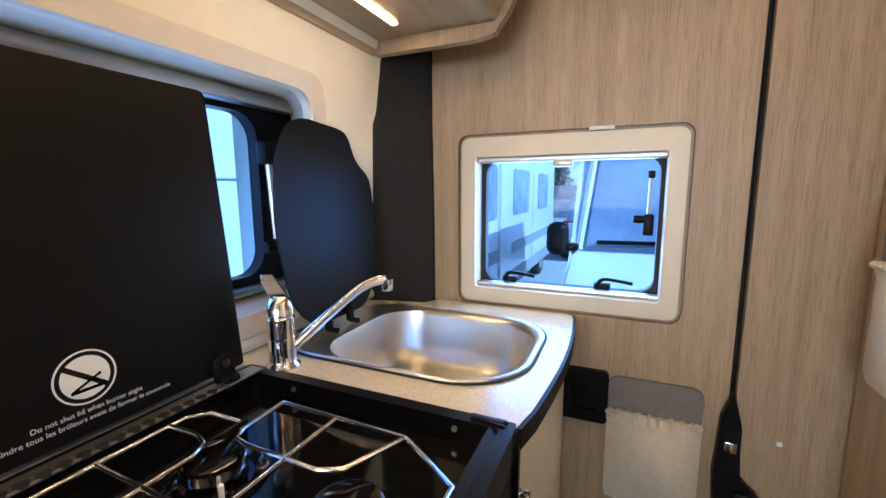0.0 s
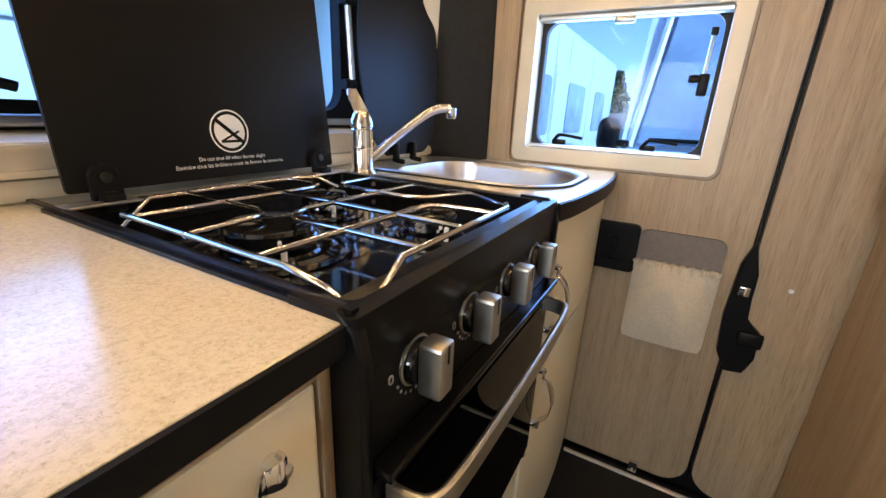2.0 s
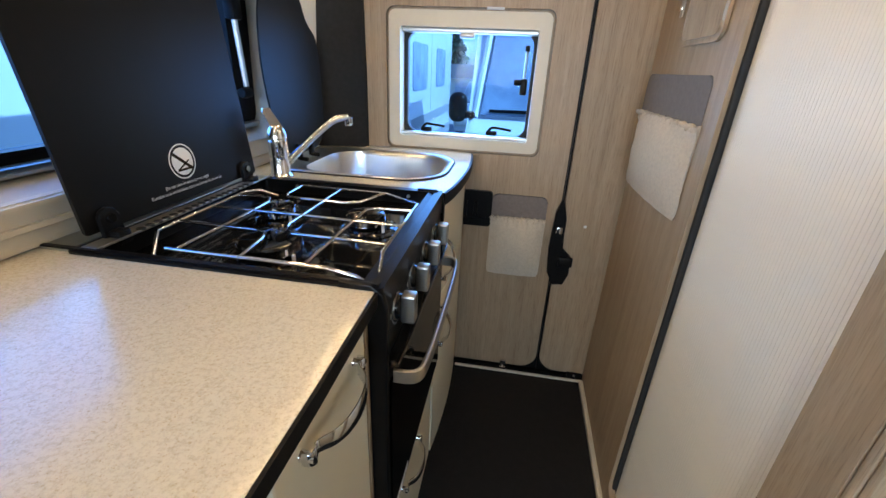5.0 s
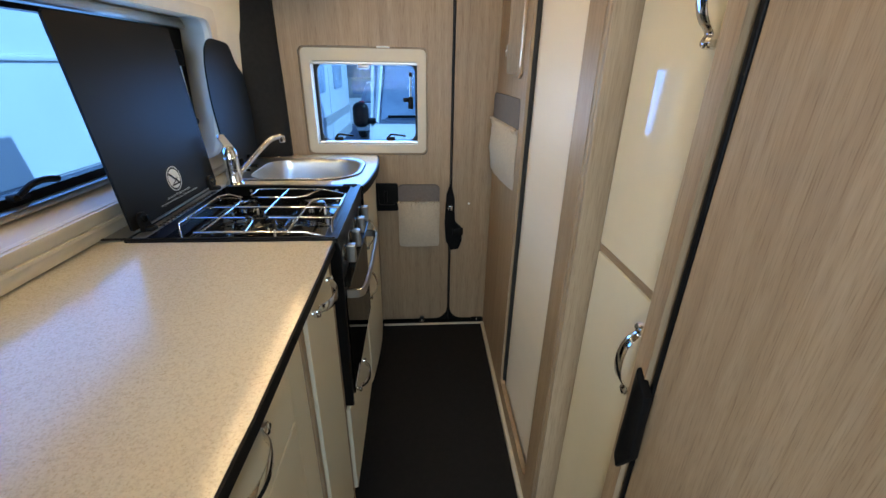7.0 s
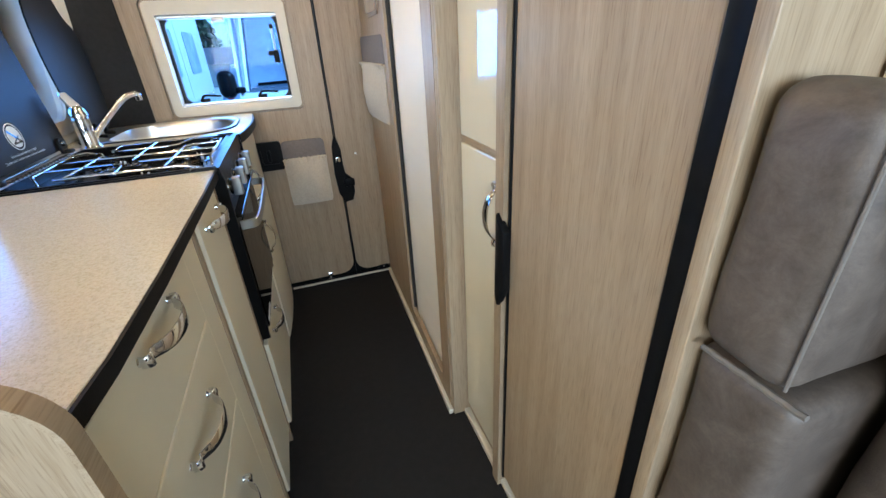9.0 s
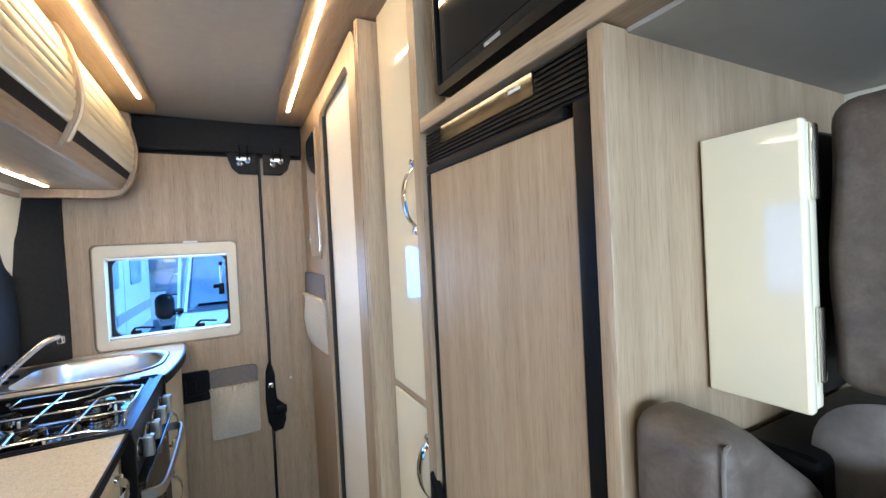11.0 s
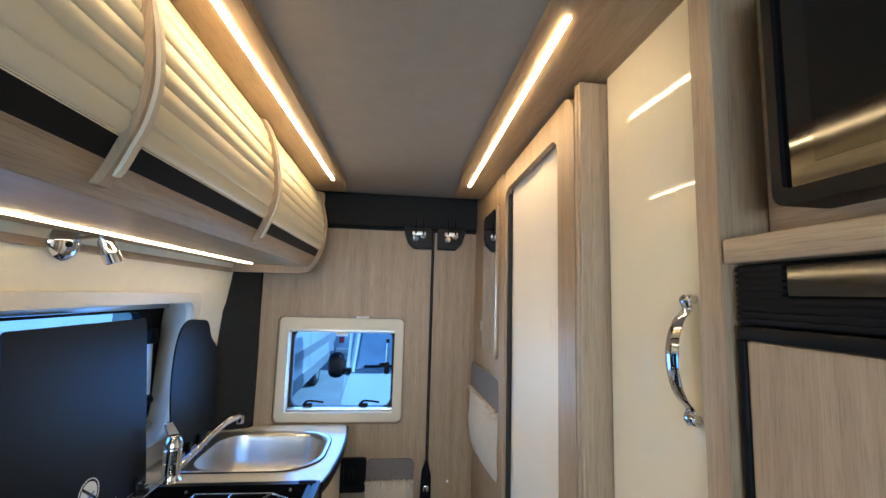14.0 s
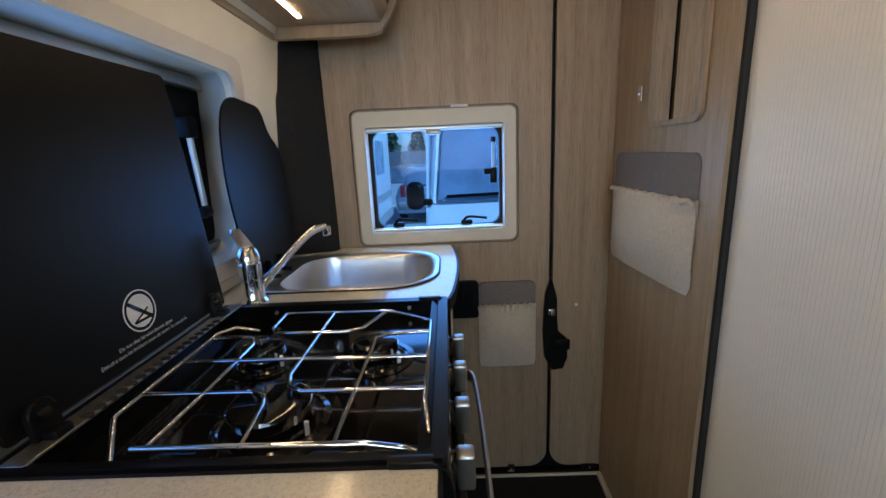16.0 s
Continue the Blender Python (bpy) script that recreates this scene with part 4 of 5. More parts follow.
part("vent_rail", box(-0.324, -0.2965, 0.190, 0.655, 0.9342, 0.938, 0.001), SATIN_METAL, ck)

bm = prism([(0.108, 0.809), (0.140, 0.809), (0.138, 0.905), (0.128, 0.928), (0.108, 0.934)], "y", 0.192, 0.650, None, 0.002)
part("control_panel", bm, BLACK_SATIN, ck)
for ya in (0.179, 0.651):
    part("side_plate", prism([(0.08, 0.42), (0.142, 0.42), (0.146, 0.90), (0.140, 0.925), (0.125, 0.938), (0.08, 0.938)], "y", ya, ya + 0.0125, None, 0.002), BLACK_SATIN, ck)
KN = (0.253, 0.354, 0.459, 0.565)
for i, ky in enumerate(KN):
    k = part("knob", box(0.1480, 0.1700, ky - 0.0115, ky + 0.0115, 0.842, 0.890, 0.0035), SATIN_METAL, ck, "satin nickel control knob")
    part("knob_base", lathe([(0.0, 0), (0.0205, 0), (0.0200, 0.007), (0.0175, 0.0108), (0.0, 0.0110)], None, 28, None, pose(0.1372, ky, 0.866, 0, 90, 0)), BLACK_ENAMEL, k, "black round knob base")
    part("knob_ring", lathe([(0.0212, 0), (0.0225, 0.0005), (0.0222, 0.003), (0.0206, 0.0035)], None, 28, None, pose(0.1376, ky, 0.866, 0, 90, 0)), SATIN_METAL, k)
    part("pointer", box(0.1701, 0.1706, ky - 0.0012, ky + 0.0012, 0.873, 0.889), BLACK_PLASTIC, k)
    part("mark", ring(rr(ky - 0.043, ky - 0.031, 0.898, 0.912, 0.003), rr(ky - 0.0415, ky - 0.0325, 0.8995, 0.9105, 0.002), "x", 0.1382, 0.1392), LABEL_GREY, ck)
    part("mark", ring(rr(ky - 0.016, ky - 0.009, 0.901, 0.911, 0.003), rr(ky - 0.0145, ky - 0.0105, 0.9025, 0.9095, 0.002), "x", 0.1382, 0.1392), LABEL_GREY, ck)
    part("mark", ring(rr(ky - 0.0365, ky - 0.0305, 0.862, 0.870, 0.0025), rr(ky - 0.0353, ky - 0.0317, 0.8632, 0.8688, 0.0015), "x", 0.1382, 0.1398), LABEL_GREY, ck)
    for d in range(5):
        a = radians(205 + 17 * d)
        r = 0.0275
        part("mark", box(0.1388, 0.1402, ky + r * math.cos(a) - 0.0011, ky + r * math.cos(a) + 0.0011, 0.866 + r * math.sin(a) - 0.0012, 0.866 + r * math.sin(a) + 0.0012), LABEL_GREY, ck)
part("brand_plate", box(0.1382, 0.1392, 0.500, 0.526, 0.898, 0.906), LABEL_GREY, ck, "small grey mark")
part("ledge", box(0.108, 0.160, 0.193, 0.650, 0.798, 0.8075, 0.002), BLACK_ENAMEL, ck, "black ledge above the oven door")
od = part("oven_door", ring(rr(0.190, 0.651, 0.452, 0.793, 0.006), rr(0.215, 0.625, 0.495, 0.735, 0.012), "x", 0.118, 0.144), BLACK_SATIN, ck, "black oven door")
part("glass", box(0.1442, 0.1475, 0.192, 0.649, 0.454, 0.770, 0.001), SMOKED, od, "smoked glass front")
part("inner_back", box(-0.26, -0.25, 0.195, 0.630, 0.47, 0.75), BLACK_ENAMEL, ck)
part("rating_label", box(0.1477, 0.1483, 0.205, 0.300, 0.462, 0.474), LABEL_WHITE, od, "white printed label")
for z in (0.545, 0.60):
    part("oven_shelf", tube([(0.11, 0.205, z), (0.11, 0.62, z)], 0.002, 6), STEEL, ck)
bar = curve([(0.147, 0.206, 0), (0.170, 0.207, 0), (0.183, 0.214, 0), (0.189, 0.235, 0), (0.192, 0.30, 0), (0.193, 0.415, 0), (0.192, 0.53, 0), (0.189, 0.595, 0), (0.183, 0.616, 0), (0.170, 0.623, 0), (0.147, 0.624, 0)], 4)
part("handle", strap([Vector((p.x, p.y, 0.772)) for p in bar], [0.0125] * len(bar), 0.0035, Vector((0, 0, 1))), SATIN_METAL, od, "brushed metal oven handle", 40)

# burners and pan supports
for bx, by, r in ((-0.088, 0.300, 0.051), (-0.168, 0.462, 0.034), (0.020, 0.462, 0.037)):
    b = part("burner", lathe([(0.0, 0), (r * 0.9, 0), (r * 0.9, 0.004), (r * 1.03, 0.005), (r * 1.03, 0.016), (0.0, 0.016)], (bx, by, 0.9142), 32), CHROME, ck, "bright burner ring")
    part("burner_base", lathe([(0.0, 0), (r * 1.45, 0), (r * 1.45, 0.002), (r * 1.3, 0.0045), (r * 1.25, 0.0025), (r * 1.08, 0.0025), (r * 1.04, 0.006), (r * 0.85, 0.008), (r * 0.85, 0.012), (0.0, 0.012)], (bx, by, 0.9022), 32), BLACK_ENAMEL, b, "black enamel burner base")
    part("burner_cap", lathe([(0.0, 0), (r * 1.0, 0), (r * 0.97, 0.004), (r * 0.85, 0.006), (0.0, 0.007)], (bx, by, 0.9305), 32), BLACK_ENAMEL, b, "black enamel burner cap")
    part("igniter", lathe([(0.0, 0), (0.003, 0), (0.003, 0.018), (0.0, 0.02)], (bx + r * 1.1, by - r * 0.6, 0.905), 8), LABEL_WHITE, b, "white spark igniter")
    part("well", lathe([(r * 1.7, 0), (r * 1.72, 0.0015), (r * 1.45, 0.0025), (r * 1.43, 0.001)], (bx, by, 0.9022), 32), BLACK_ENAMEL, b)
Z = 0.9455
WIRES = [
    [(-0.222, 0.203, 0.918), (-0.254, 0.258, Z), (-0.256, 0.40, Z), (-0.256, 0.49, Z), (-0.235, 0.512, Z), (-0.205, 0.530, 0.93)],
    [(-0.192, 0.203, Z), (0.055, 0.200, Z), (0.095, 0.203, 0.936), (0.128, 0.206, 0.918)],
    [(0.122, 0.212, 0.918), (0.113, 0.27, Z), (0.112, 0.40, Z), (0.112, 0.510, Z), (0.075, 0.535, Z), (0.03, 0.565, Z), (-0.168, 0.570, Z)],
    [(-0.262, 0.305, Z), (-0.11, 0.302, Z), (-0.09, 0.292, Z), (-0.083, 0.272, Z), (-0.075, 0.199, Z)],
    [(0.112, 0.298, Z), (-0.045, 0.300, Z), (-0.066, 0.312, Z), (-0.075, 0.340, Z), (-0.074, 0.565, Z)],
    [(-0.176, 0.205, Z), (-0.172, 0.31, Z), (-0.172, 0.44, Z), (-0.182, 0.462, Z), (-0.205, 0.470, Z), (-0.256, 0.470, Z)],
    [(-0.256, 0.390, Z), (0.112, 0.382, Z)],
    [(-0.167, 0.570, Z), (-0.165, 0.502, Z), (-0.155, 0.484, Z), (-0.135, 0.480, Z), (-0.03, 0.478, Z), (-0.005, 0.490, Z), (0.028, 0.565, Z)],
    [(0.112, 0.468, Z), (0.045, 0.462, Z), (0.025, 0.450, Z), (0.024, 0.38, Z), (0.022, 0.200, Z)],
]
for w in WIRES:
    part("pan_support", tube(w, 0.0032, 8), CHROME, ck, "chrome wire pan support", 60)

# hob lid standing open
hl = thing("hob_lid", "black glass hob lid standing open with printed warning", "hob lid", (-0.34, 0.43, 0.945))
LEAN_ = -0.095
def leaned(bm):
    for v in bm.verts:
        v.co.x += -0.326 + (v.co.z - 0.945) * LEAN_
    return bm
part("panel", leaned(prism(rr(0.204, 0.640, 0.948, 1.394, (0.004, 0.004, 0.01, 0.01)), "x", -0.004, 0.002, None, 0.001)), LID_GLASS, hl)
for cy in (0.243, 0.600):
    c = part("hinge", leaned(prism(rr(cy - 0.017, cy + 0.017, 0.936, 0.982, (0.002, 0.002, 0.015, 0.015)), "x", 0.002, 0.010, None, 0.002)), BLACK_PLASTIC, hl, "black plastic hinge")
    part("bracket", box(-0.322, -0.298, cy - 0.012, cy + 0.012, 0.925, 0.948, 0.004), BLACK_PLASTIC, c)
    part("boss", leaned(lathe([(0.0, 0), (0.008, 0), (0.007, 0.004), (0, 0.004)], None, 12, None, pose(0.010, cy, 0.966, 0, 90, 0))), BLACK_ENAMEL, c)
def disc(r0, r1, n=40, cy=0.425, cz=1.017):
    o = [(cy + r1 * math.cos(2 * math.pi * k / n), cz + r1 * math.sin(2 * math.pi * k / n)) for k in range(n)]
    i = [(cy + r0 * math.cos(2 * math.pi * k / n), cz + r0 * math.sin(2 * math.pi * k / n)) for k in range(n)]
    return ring(o, i, "x", 0.0022, 0.0028)
lg = part("warning_sign", leaned(disc(0.0305, 0.0325)), LABEL_WHITE, hl, "round printed warning sign")
part("sign_disc", leaned(disc(0.0002, 0.0255)), LABEL_WHITE, lg)
bm = box(0.0029, 0.0033, -0.026, 0.026, -0.003, 0.003)
part("sign_bar", leaned(moved(bm, pose(0, 0.425, 1.017, -40, 0, 0))), BLACK_GLASS, lg)
part("sign_bar", leaned(box(0.0029, 0.0033, 0.408, 0.443, 1.000, 1.004)), BLACK_GLASS, lg)
part("sign_bar", leaned(moved(box(0.0029, 0.0033, -0.017, 0.017, -0.0015, 0.0015), pose(0, 0.425, 1.010, 25, 0, 0))), BLACK_GLASS, lg)
for txt, z, w in (("Do not shut lid when burner alight", 0.9745, 0.115), ("Eteindre tous les br\u00fbleurs avant de fermer le couvercle", 0.9645, 0.185)):
    cu = bpy.data.curves.new("lettering", "FONT")
    cu.body, cu.size, cu.align_x = txt, 0.0085, "CENTER"
    tmp = new("lettering_source", cu)
    bpy.context.view_layer.update()
    me = bpy.data.meshes.new_from_object(tmp.evaluated_get(bpy.context.evaluated_depsgraph_get()))
    bpy.data.objects.remove(tmp)
    k = w / max(v.co.x for v in me.vertices) / 2
    for v in me.vertices:
        a, b = v.co.x, v.co.y
        zz = z + b
        v.co = (-0.326 + (zz - 0.945) * LEAN_ + 0.0026, 0.425 + a * k, zz)
    me.materials.clear()
    me.materials.append(LABEL_WHITE)
    o = new("lettering", me)
    o.parent = hl
    o.matrix_parent_inverse = Matrix.Translation(-hl.location)

# base units
def unit(name, label, y0, y1, fronts, x=0.118, z0=0.06, z1=0.892):
    """A base cabinet: a carcass and its fronts, each (low, high, handle height or None, handle's run)."""
    t = thing(name, label, "cabinet", ((x - 0.2), (y0 + y1) / 2, 0.0), "kitchen base units")
    part("carcass", box(-0.44, x - 0.020, y0 + 0.001, y1 - 0.001, 0.0, z1), OAK, t)
    for lo_, hi_, hz, run in fronts:
        f = part("front", box(x - 0.019, x, y0 + 0.0015, y1 - 0.0015, lo_, hi_, 0.003), CREAM_FRONT, t, "cream satin front")
        if hz:
            if run == "y":
                bow_handle(f, (x, (y0 + y1) / 2 + 0.004 if y1 - y0 < 0.3 else -0.37, hz), (0, 1, 0), (1, 0, 0), 0.145)
            else:
                bow_handle(f, (x, run, hz), (0, 0, 1), (1, 0, 0), 0.13)
    return t


unit("drawer_unit", "base unit with three cream drawers and chrome bow handles", -0.598, -0.172, [(0.742, 0.888, 0.862, "y"), (0.542, 0.739, 0.675, "y"), (0.06, 0.539, 0.452, "y")], 0.110)
unit("narrow_unit", "narrow cream filler unit beside the drawers", -0.171, -0.085, [(0.06, 0.888, None, None)], 0.108)
unit("cupboard_unit", "cream cupboard with one chrome bow handle beside the cooker", -0.062, 0.167, [(0.06, 0.889, 0.856, "y")], 0.118)
solid("unit_rail", prism([(0.080, -0.60), (0.111, -0.60), (0.111, -0.10), (0.1195, -0.06), (0.1195, 0.1670), (0.080, 0.1670)], "z", 0.8925, 0.9075), OAK_Y, "oak rail under the worktop above the base units", "rail", "structure")
solid("unit_post", box(-0.4, 0.112, -0.0845, -0.0665, 0.0, 0.892, 0.001), OAK, "oak upright between two base units", "upright", "structure")
solid("unit_post_cooker", box(-0.3, 0.119, 0.1675, 0.1783, 0.0, 0.9075, 0.001), OAK, "slim oak upright beside the cooker", "upright", "structure")
t = unit("oven_drawer_unit", "cream drawer below the oven with chrome bow handle", 0.189, 0.668, [(0.06, 0.392, None, None)], 0.128, 0.06, 0.394)
bow_handle(t, (0.128, 0.40, 0.345), (0, 1, 0), (1, 0, 0), 0.145)

# curved unit below the sink
su = thing("sink_unit", "cream curved-front unit below the sink with two doors", "cabinet", (0.0, 0.92, 0.0), "kitchen base units")
def bowed(y0, y1, z0, z1, off, th):
    pts = [(0.128 + off + 0.022 * math.sin(math.pi * (0.05 + 0.8 * ((y0 + (y1 - y0) * k / 14) - 0.67) / 0.52)), y0 + (y1 - y0) * k / 14) for k in range(15)]
    return prism(pts + [(a - th, b) for a, b in reversed(pts)], "z", z0, z1, None, 0.002)
part("carcass", bowed(0.672, 1.190, 0.0, 0.770, -0.021, 0.4), OAK, su)
for lo_, hi_, hz in ((0.632, 0.886, 0.745), (0.06, 0.626, 0.530)):
    f = part("front", bowed(0.674, 1.186, lo_, hi_, 0.0, 0.019), CREAM_FRONT, su, "cream satin front")
    bow_handle(f, (0.137, 0.70, hz), (0, 0, 1), (1, 0, 0), 0.13)

ep = thing("kitchen_end_panel", "rounded kitchen end panel in pale laminate with oak edge", "panel", (0.0, -0.615, 0.0))
prof = rr(-0.46, 0.132, 0.0, 0.990, (0.002, 0.002, 0.065, 0.002), 10)
part("board", prism(prof, "y", -0.622, -0.6055), OAK, ep)
part("edge_band", ring(rr(-0.462, 0.136, 0.0, 0.994, (0.002, 0.002, 0.068, 0.002), 10), prof, "y", -0.624, -0.6035), OAK_Y, ep, "oak edge band")

# ---- seating area ----
def cushion(name, x0, x1, y0, y1, z0, z1, r, mat, parent, seg=5, soft=0.006, label=""):
    bm = box(x0, x1, y0, y1, z0, z1, r, seg)
    bmesh.ops.subdivide_edges(bm, edges=[e for e in bm.edges if e.calc_length() > 0.06], cuts=5, use_grid_fill=True)
    for v in bm.verts:
        n = noise.noise(v.co * 9)
        v.co += Vector((n, noise.noise(v.co * 9 + Vector((5, 1, 2))), noise.noise(v.co * 7))) * soft
    return part(name, bm, mat, parent, label, 60)


bs = thing("bench_seat", "taupe leather bench seat with upright backrest beside the fridge", "seat", (0.95, -0.8, 0.0))
part("base", box(0.735, 1.24, -0.78, -0.662, 0.0, 0.554, 0.004), OAK, bs)
cushion("lower_backrest", 0.702, 1.24, -0.770, -0.662, 0.555, 0.872, 0.02, LEATHER, bs)
back = cushion("backrest", 0.694, 0.885, -0.757, -0.662, 0.876, 1.140, 0.026, LEATHER, bs)
for v in back.data.vertices:
    v.co.z -= max(0.0, v.co.x - 0.750) * 0.75 * max(0.0, min(1.0, (v.co.z - 0.95) / 0.15))
# Black block added to darken the void past the backrest; no real part.
part("dark_gap_fill", box(0.889, 1.2, -0.742, -0.664, 0.876, 1.060, 0.01), BLACK_PLASTIC, bs, "added black block standing for the dark gap beside the backrest")
part("piping", tube(curve([(0.699, -0.752, 0.885), (0.699, -0.752, 1.0), (0.699, -0.752, 1.115), (0.712, -0.750, 1.130)], 4), 0.0018, 6), PIPING, bs, "pale piping")
part("zip", tube([(0.6980, -0.672 - 0.0093 * k, 0.874 + 0.001 * (k % 2)) for k in range(12)], 0.0035, 6), PIPING, bs, "pale rope-like seam")

hr = thing("headrest", "dark taupe upholstered headrest of the seat", "headrest", (0.94, -0.93, 1.1))
cushion("pad", 0.8745, 1.20, -1.09, -0.757, 1.142, 1.432, 0.024, LEATHER, hr)
part("post", tube([(0.94, -0.86, 1.17), (0.94, -0.86, 0.98)], 0.007, 8), BLACK_PLASTIC, hr)
part("post", tube([(0.94, -1.0, 1.17), (0.94, -1.0, 0.98)], 0.007, 8), BLACK_PLASTIC, hr)
cs = thing("cab_seat", "taupe leather cab seat with rounded piped backrest", "seat", (0.9, -1.0, 0.0))
cushion("backrest", 0.778, 1.22, -1.10, -0.778, 0.45, 1.072, 0.055, LEATHER, cs)
part("belt_guide", tube(curve([(0.93, -0.755, 1.00), (0.93, -0.750, 1.05), (0.93, -0.758, 1.082), (0.93, -0.79, 1.096), (0.95, -0.85, 1.085)], 5), (0.03, 0.005), 8, None, (1, 0, 0)), GREY_CLOTH, cs, "grey belt guide loop")
part("piping", tube(curve([(0.782, -0.828, 0.55), (0.782, -0.826, 0.92), (0.788, -0.838, 1.015), (0.797, -0.87, 1.055), (0.805, -1.04, 1.062)], 5), 0.003, 6), PIPING, cs, "pale piping")
part("base", box(0.80, 1.20, -1.10, -0.80, 0.0, 0.449, 0.02), BLACK_PLASTIC, cs)

wc = thing("wall_box", "slim white gloss wall box with metal latch strips", "wall box", (0.92, -0.71, 1.11))
part("body", box(0.8725, 0.985, -0.745, -0.6595, 1.130, 1.410, 0.004), BLACK_PLASTIC, wc, "dark box body")
part("rim", box(0.8545, 0.8720, -0.755, -0.6605, 1.128, 1.412, 0.002), CREAM_GLOSS, wc, "white rim behind the face")
part("door", box(0.840, 0.8540, -0.757, -0.662, 1.126, 1.414, 0.003), CREAM_GLOSS, wc, "white high-gloss face")
for z in (1.155, 1.335):
    part("latch_strip", box(0.858, 0.869, -0.760, -0.7555, z, z + 0.075, 0.002), CHROME, wc, "bright metal latch strip")

bk = thing("knitted_blanket", "folded cream chunky-knit blanket on the overhead shelf", "blanket", (0.9, -0.95, 1.532))
def knit(name, x0, x1, y0, y1, z0, z1, steps=170):
    """A rolled fold of chunky knit: rows of slanted stitches round a soft section."""
    hx, hz, cx, cz = (x1 - x0) / 2, (z1 - z0) / 2, (x0 + x1) / 2, (z0 + z1) / 2
    r = min(hx, hz) * 0.9
    rim = []
    for qx, qz, a0 in ((1, 1, 0), (-1, 1, 90), (-1, -1, 180), (1, -1, 270)):
        for k in range(9):
            a = math.radians(a0 + k * 90 / 8)
            rim.append(Vector((qx * (hx - r) + r * math.cos(a), 0, qz * (hz - r) + r * math.sin(a))))
    fine, arc, total = [], [], 0.0
    for p, q in zip(rim, rim[1:] + rim[:1]):
        n = max(1, int((q - p).length / 0.0016))
        for k in range(n):
            fine.append(p.lerp(q, k / n))
            arc.append(total + (q - p).length * k / n)
        total += (q - p).length
    bm, rows = bmesh.new(), []
    for i in range(steps + 1):
        y = y1 - (y1 - y0) * (i / steps) ** 1.4
        end = min(1.0, (y1 - y) / (r * 0.9))
        s = max(0.02, math.sqrt(max(0.0, 1 - (1 - end) ** 2)))
        row = []
        for p, a in zip(fine, arc):
            w = 0.0085
            across = abs((a / w) % 1.0 - 0.5)
            stitch = math.sin(2 * math.pi * (y / 0.0062 + across * 1.5))
            h = 0.0009 * stitch - 0.0010 * math.exp(-(across / 0.12) ** 2)
            base = Vector((cx + p.x * s, y, cz + p.z * s))
            h += 0.0030 * noise.noise(base * 38) + 0.0008 * noise.noise(base * 170)
            row.append(bm.verts.new(base + (p.normalized() * h if s > 0.3 else Vector((0, h, 0)))))
        rows.append(row)
    for ra, rb in zip(rows, rows[1:]):
        for k in range(len(ra)):
            n = (k + 1) % len(ra)
            bm.faces.new((ra[k], ra[n], rb[n], rb[k]))
    bm.faces.new(rows[0])
    bm.faces.new(rows[-1])
    bmesh.ops.recalc_face_normals(bm, faces=bm.faces)
    part(name, bm, FLEECE, bk, "", 70)


knit("drape", 0.652, 0.6850, -1.15, -0.807, 1.468, 1.508)
knit("drape_upper", 0.656, 0.6870, -1.15, -0.836, 1.500, 1.568)
knit("fold", 0.688, 1.05, -1.15, -0.839, 1.5560, 1.576, 90)

# ---- outside ----
def asphalt(nt, b):
    v = coords(nt, (1, 1, 1))
    n = noise_tex(nt, v, 2.0, 6, 0.7)
    nt.links.new(ramp(nt, n, [(0.3, (0.30, 0.285, 0.265)), (0.7, (0.42, 0.40, 0.37))]), b.inputs["Base Color"])
    bump(nt, b, noise_tex(nt, v, 120, 3), 0.5, 0.01)


ASPHALT = material("gravel_yard", (0.2, 0.2, 0.2), 0.9, build=asphalt)
VAN_WHITE = material("white_van_paint", (0.78, 0.79, 0.80), build=mottled((0.78, 0.79, 0.80), 0.03, 3, (0.15, 0.25)), coat=0.5)
# The blue base colour paints in the sky's reflection on outdoor panes.
WINDSCREEN = material("painted_sky_glass", (0.26, 0.36, 0.45), build=mottled((0.26, 0.36, 0.45), 0.35, 2.2, (0.06, 0.14)), spec=0.8)
TYRE = material("tyre_rubber", (0.02, 0.02, 0.02), build=mottled((0.02, 0.02, 0.02), 0.2, 30, (0.7, 0.9)))
LEAVES = material("dark_foliage", (0.05, 0.08, 0.035), build=mottled((0.05, 0.08, 0.035), 0.4, 8, (0.6, 0.8)))
BARK = material("bark", (0.09, 0.07, 0.05), build=mottled((0.09, 0.07, 0.05), 0.3, 20, (0.85, 0.95)))
CAR_PAINT = material("silver_blue_car_paint", (0.34, 0.40, 0.48), build=mottled((0.34, 0.40, 0.48), 0.05, 3, (0.2, 0.3)), coat=0.5)
TAIL_RED = material("red_lamp_plastic", (0.45, 0.03, 0.03), 0.2)
ROOF = material("dark_roof_tiles", (0.09, 0.08, 0.08), build=mottled((0.09, 0.08, 0.08), 0.2, 5, (0.7, 0.9)))
RENDERED = material("pale_render", (0.55, 0.52, 0.47), build=mottled((0.55, 0.52, 0.47), 0.1, 4, (0.8, 0.9)))
bm = bmesh.new()
bmesh.ops.create_grid(bm, x_segments=2, y_segments=2, size=900, matrix=Matrix.Translation((0, 0, -0.62)))
solid("ground", bm, ASPHALT, "grey gravel yard around the parked vans", "ground", "structure")


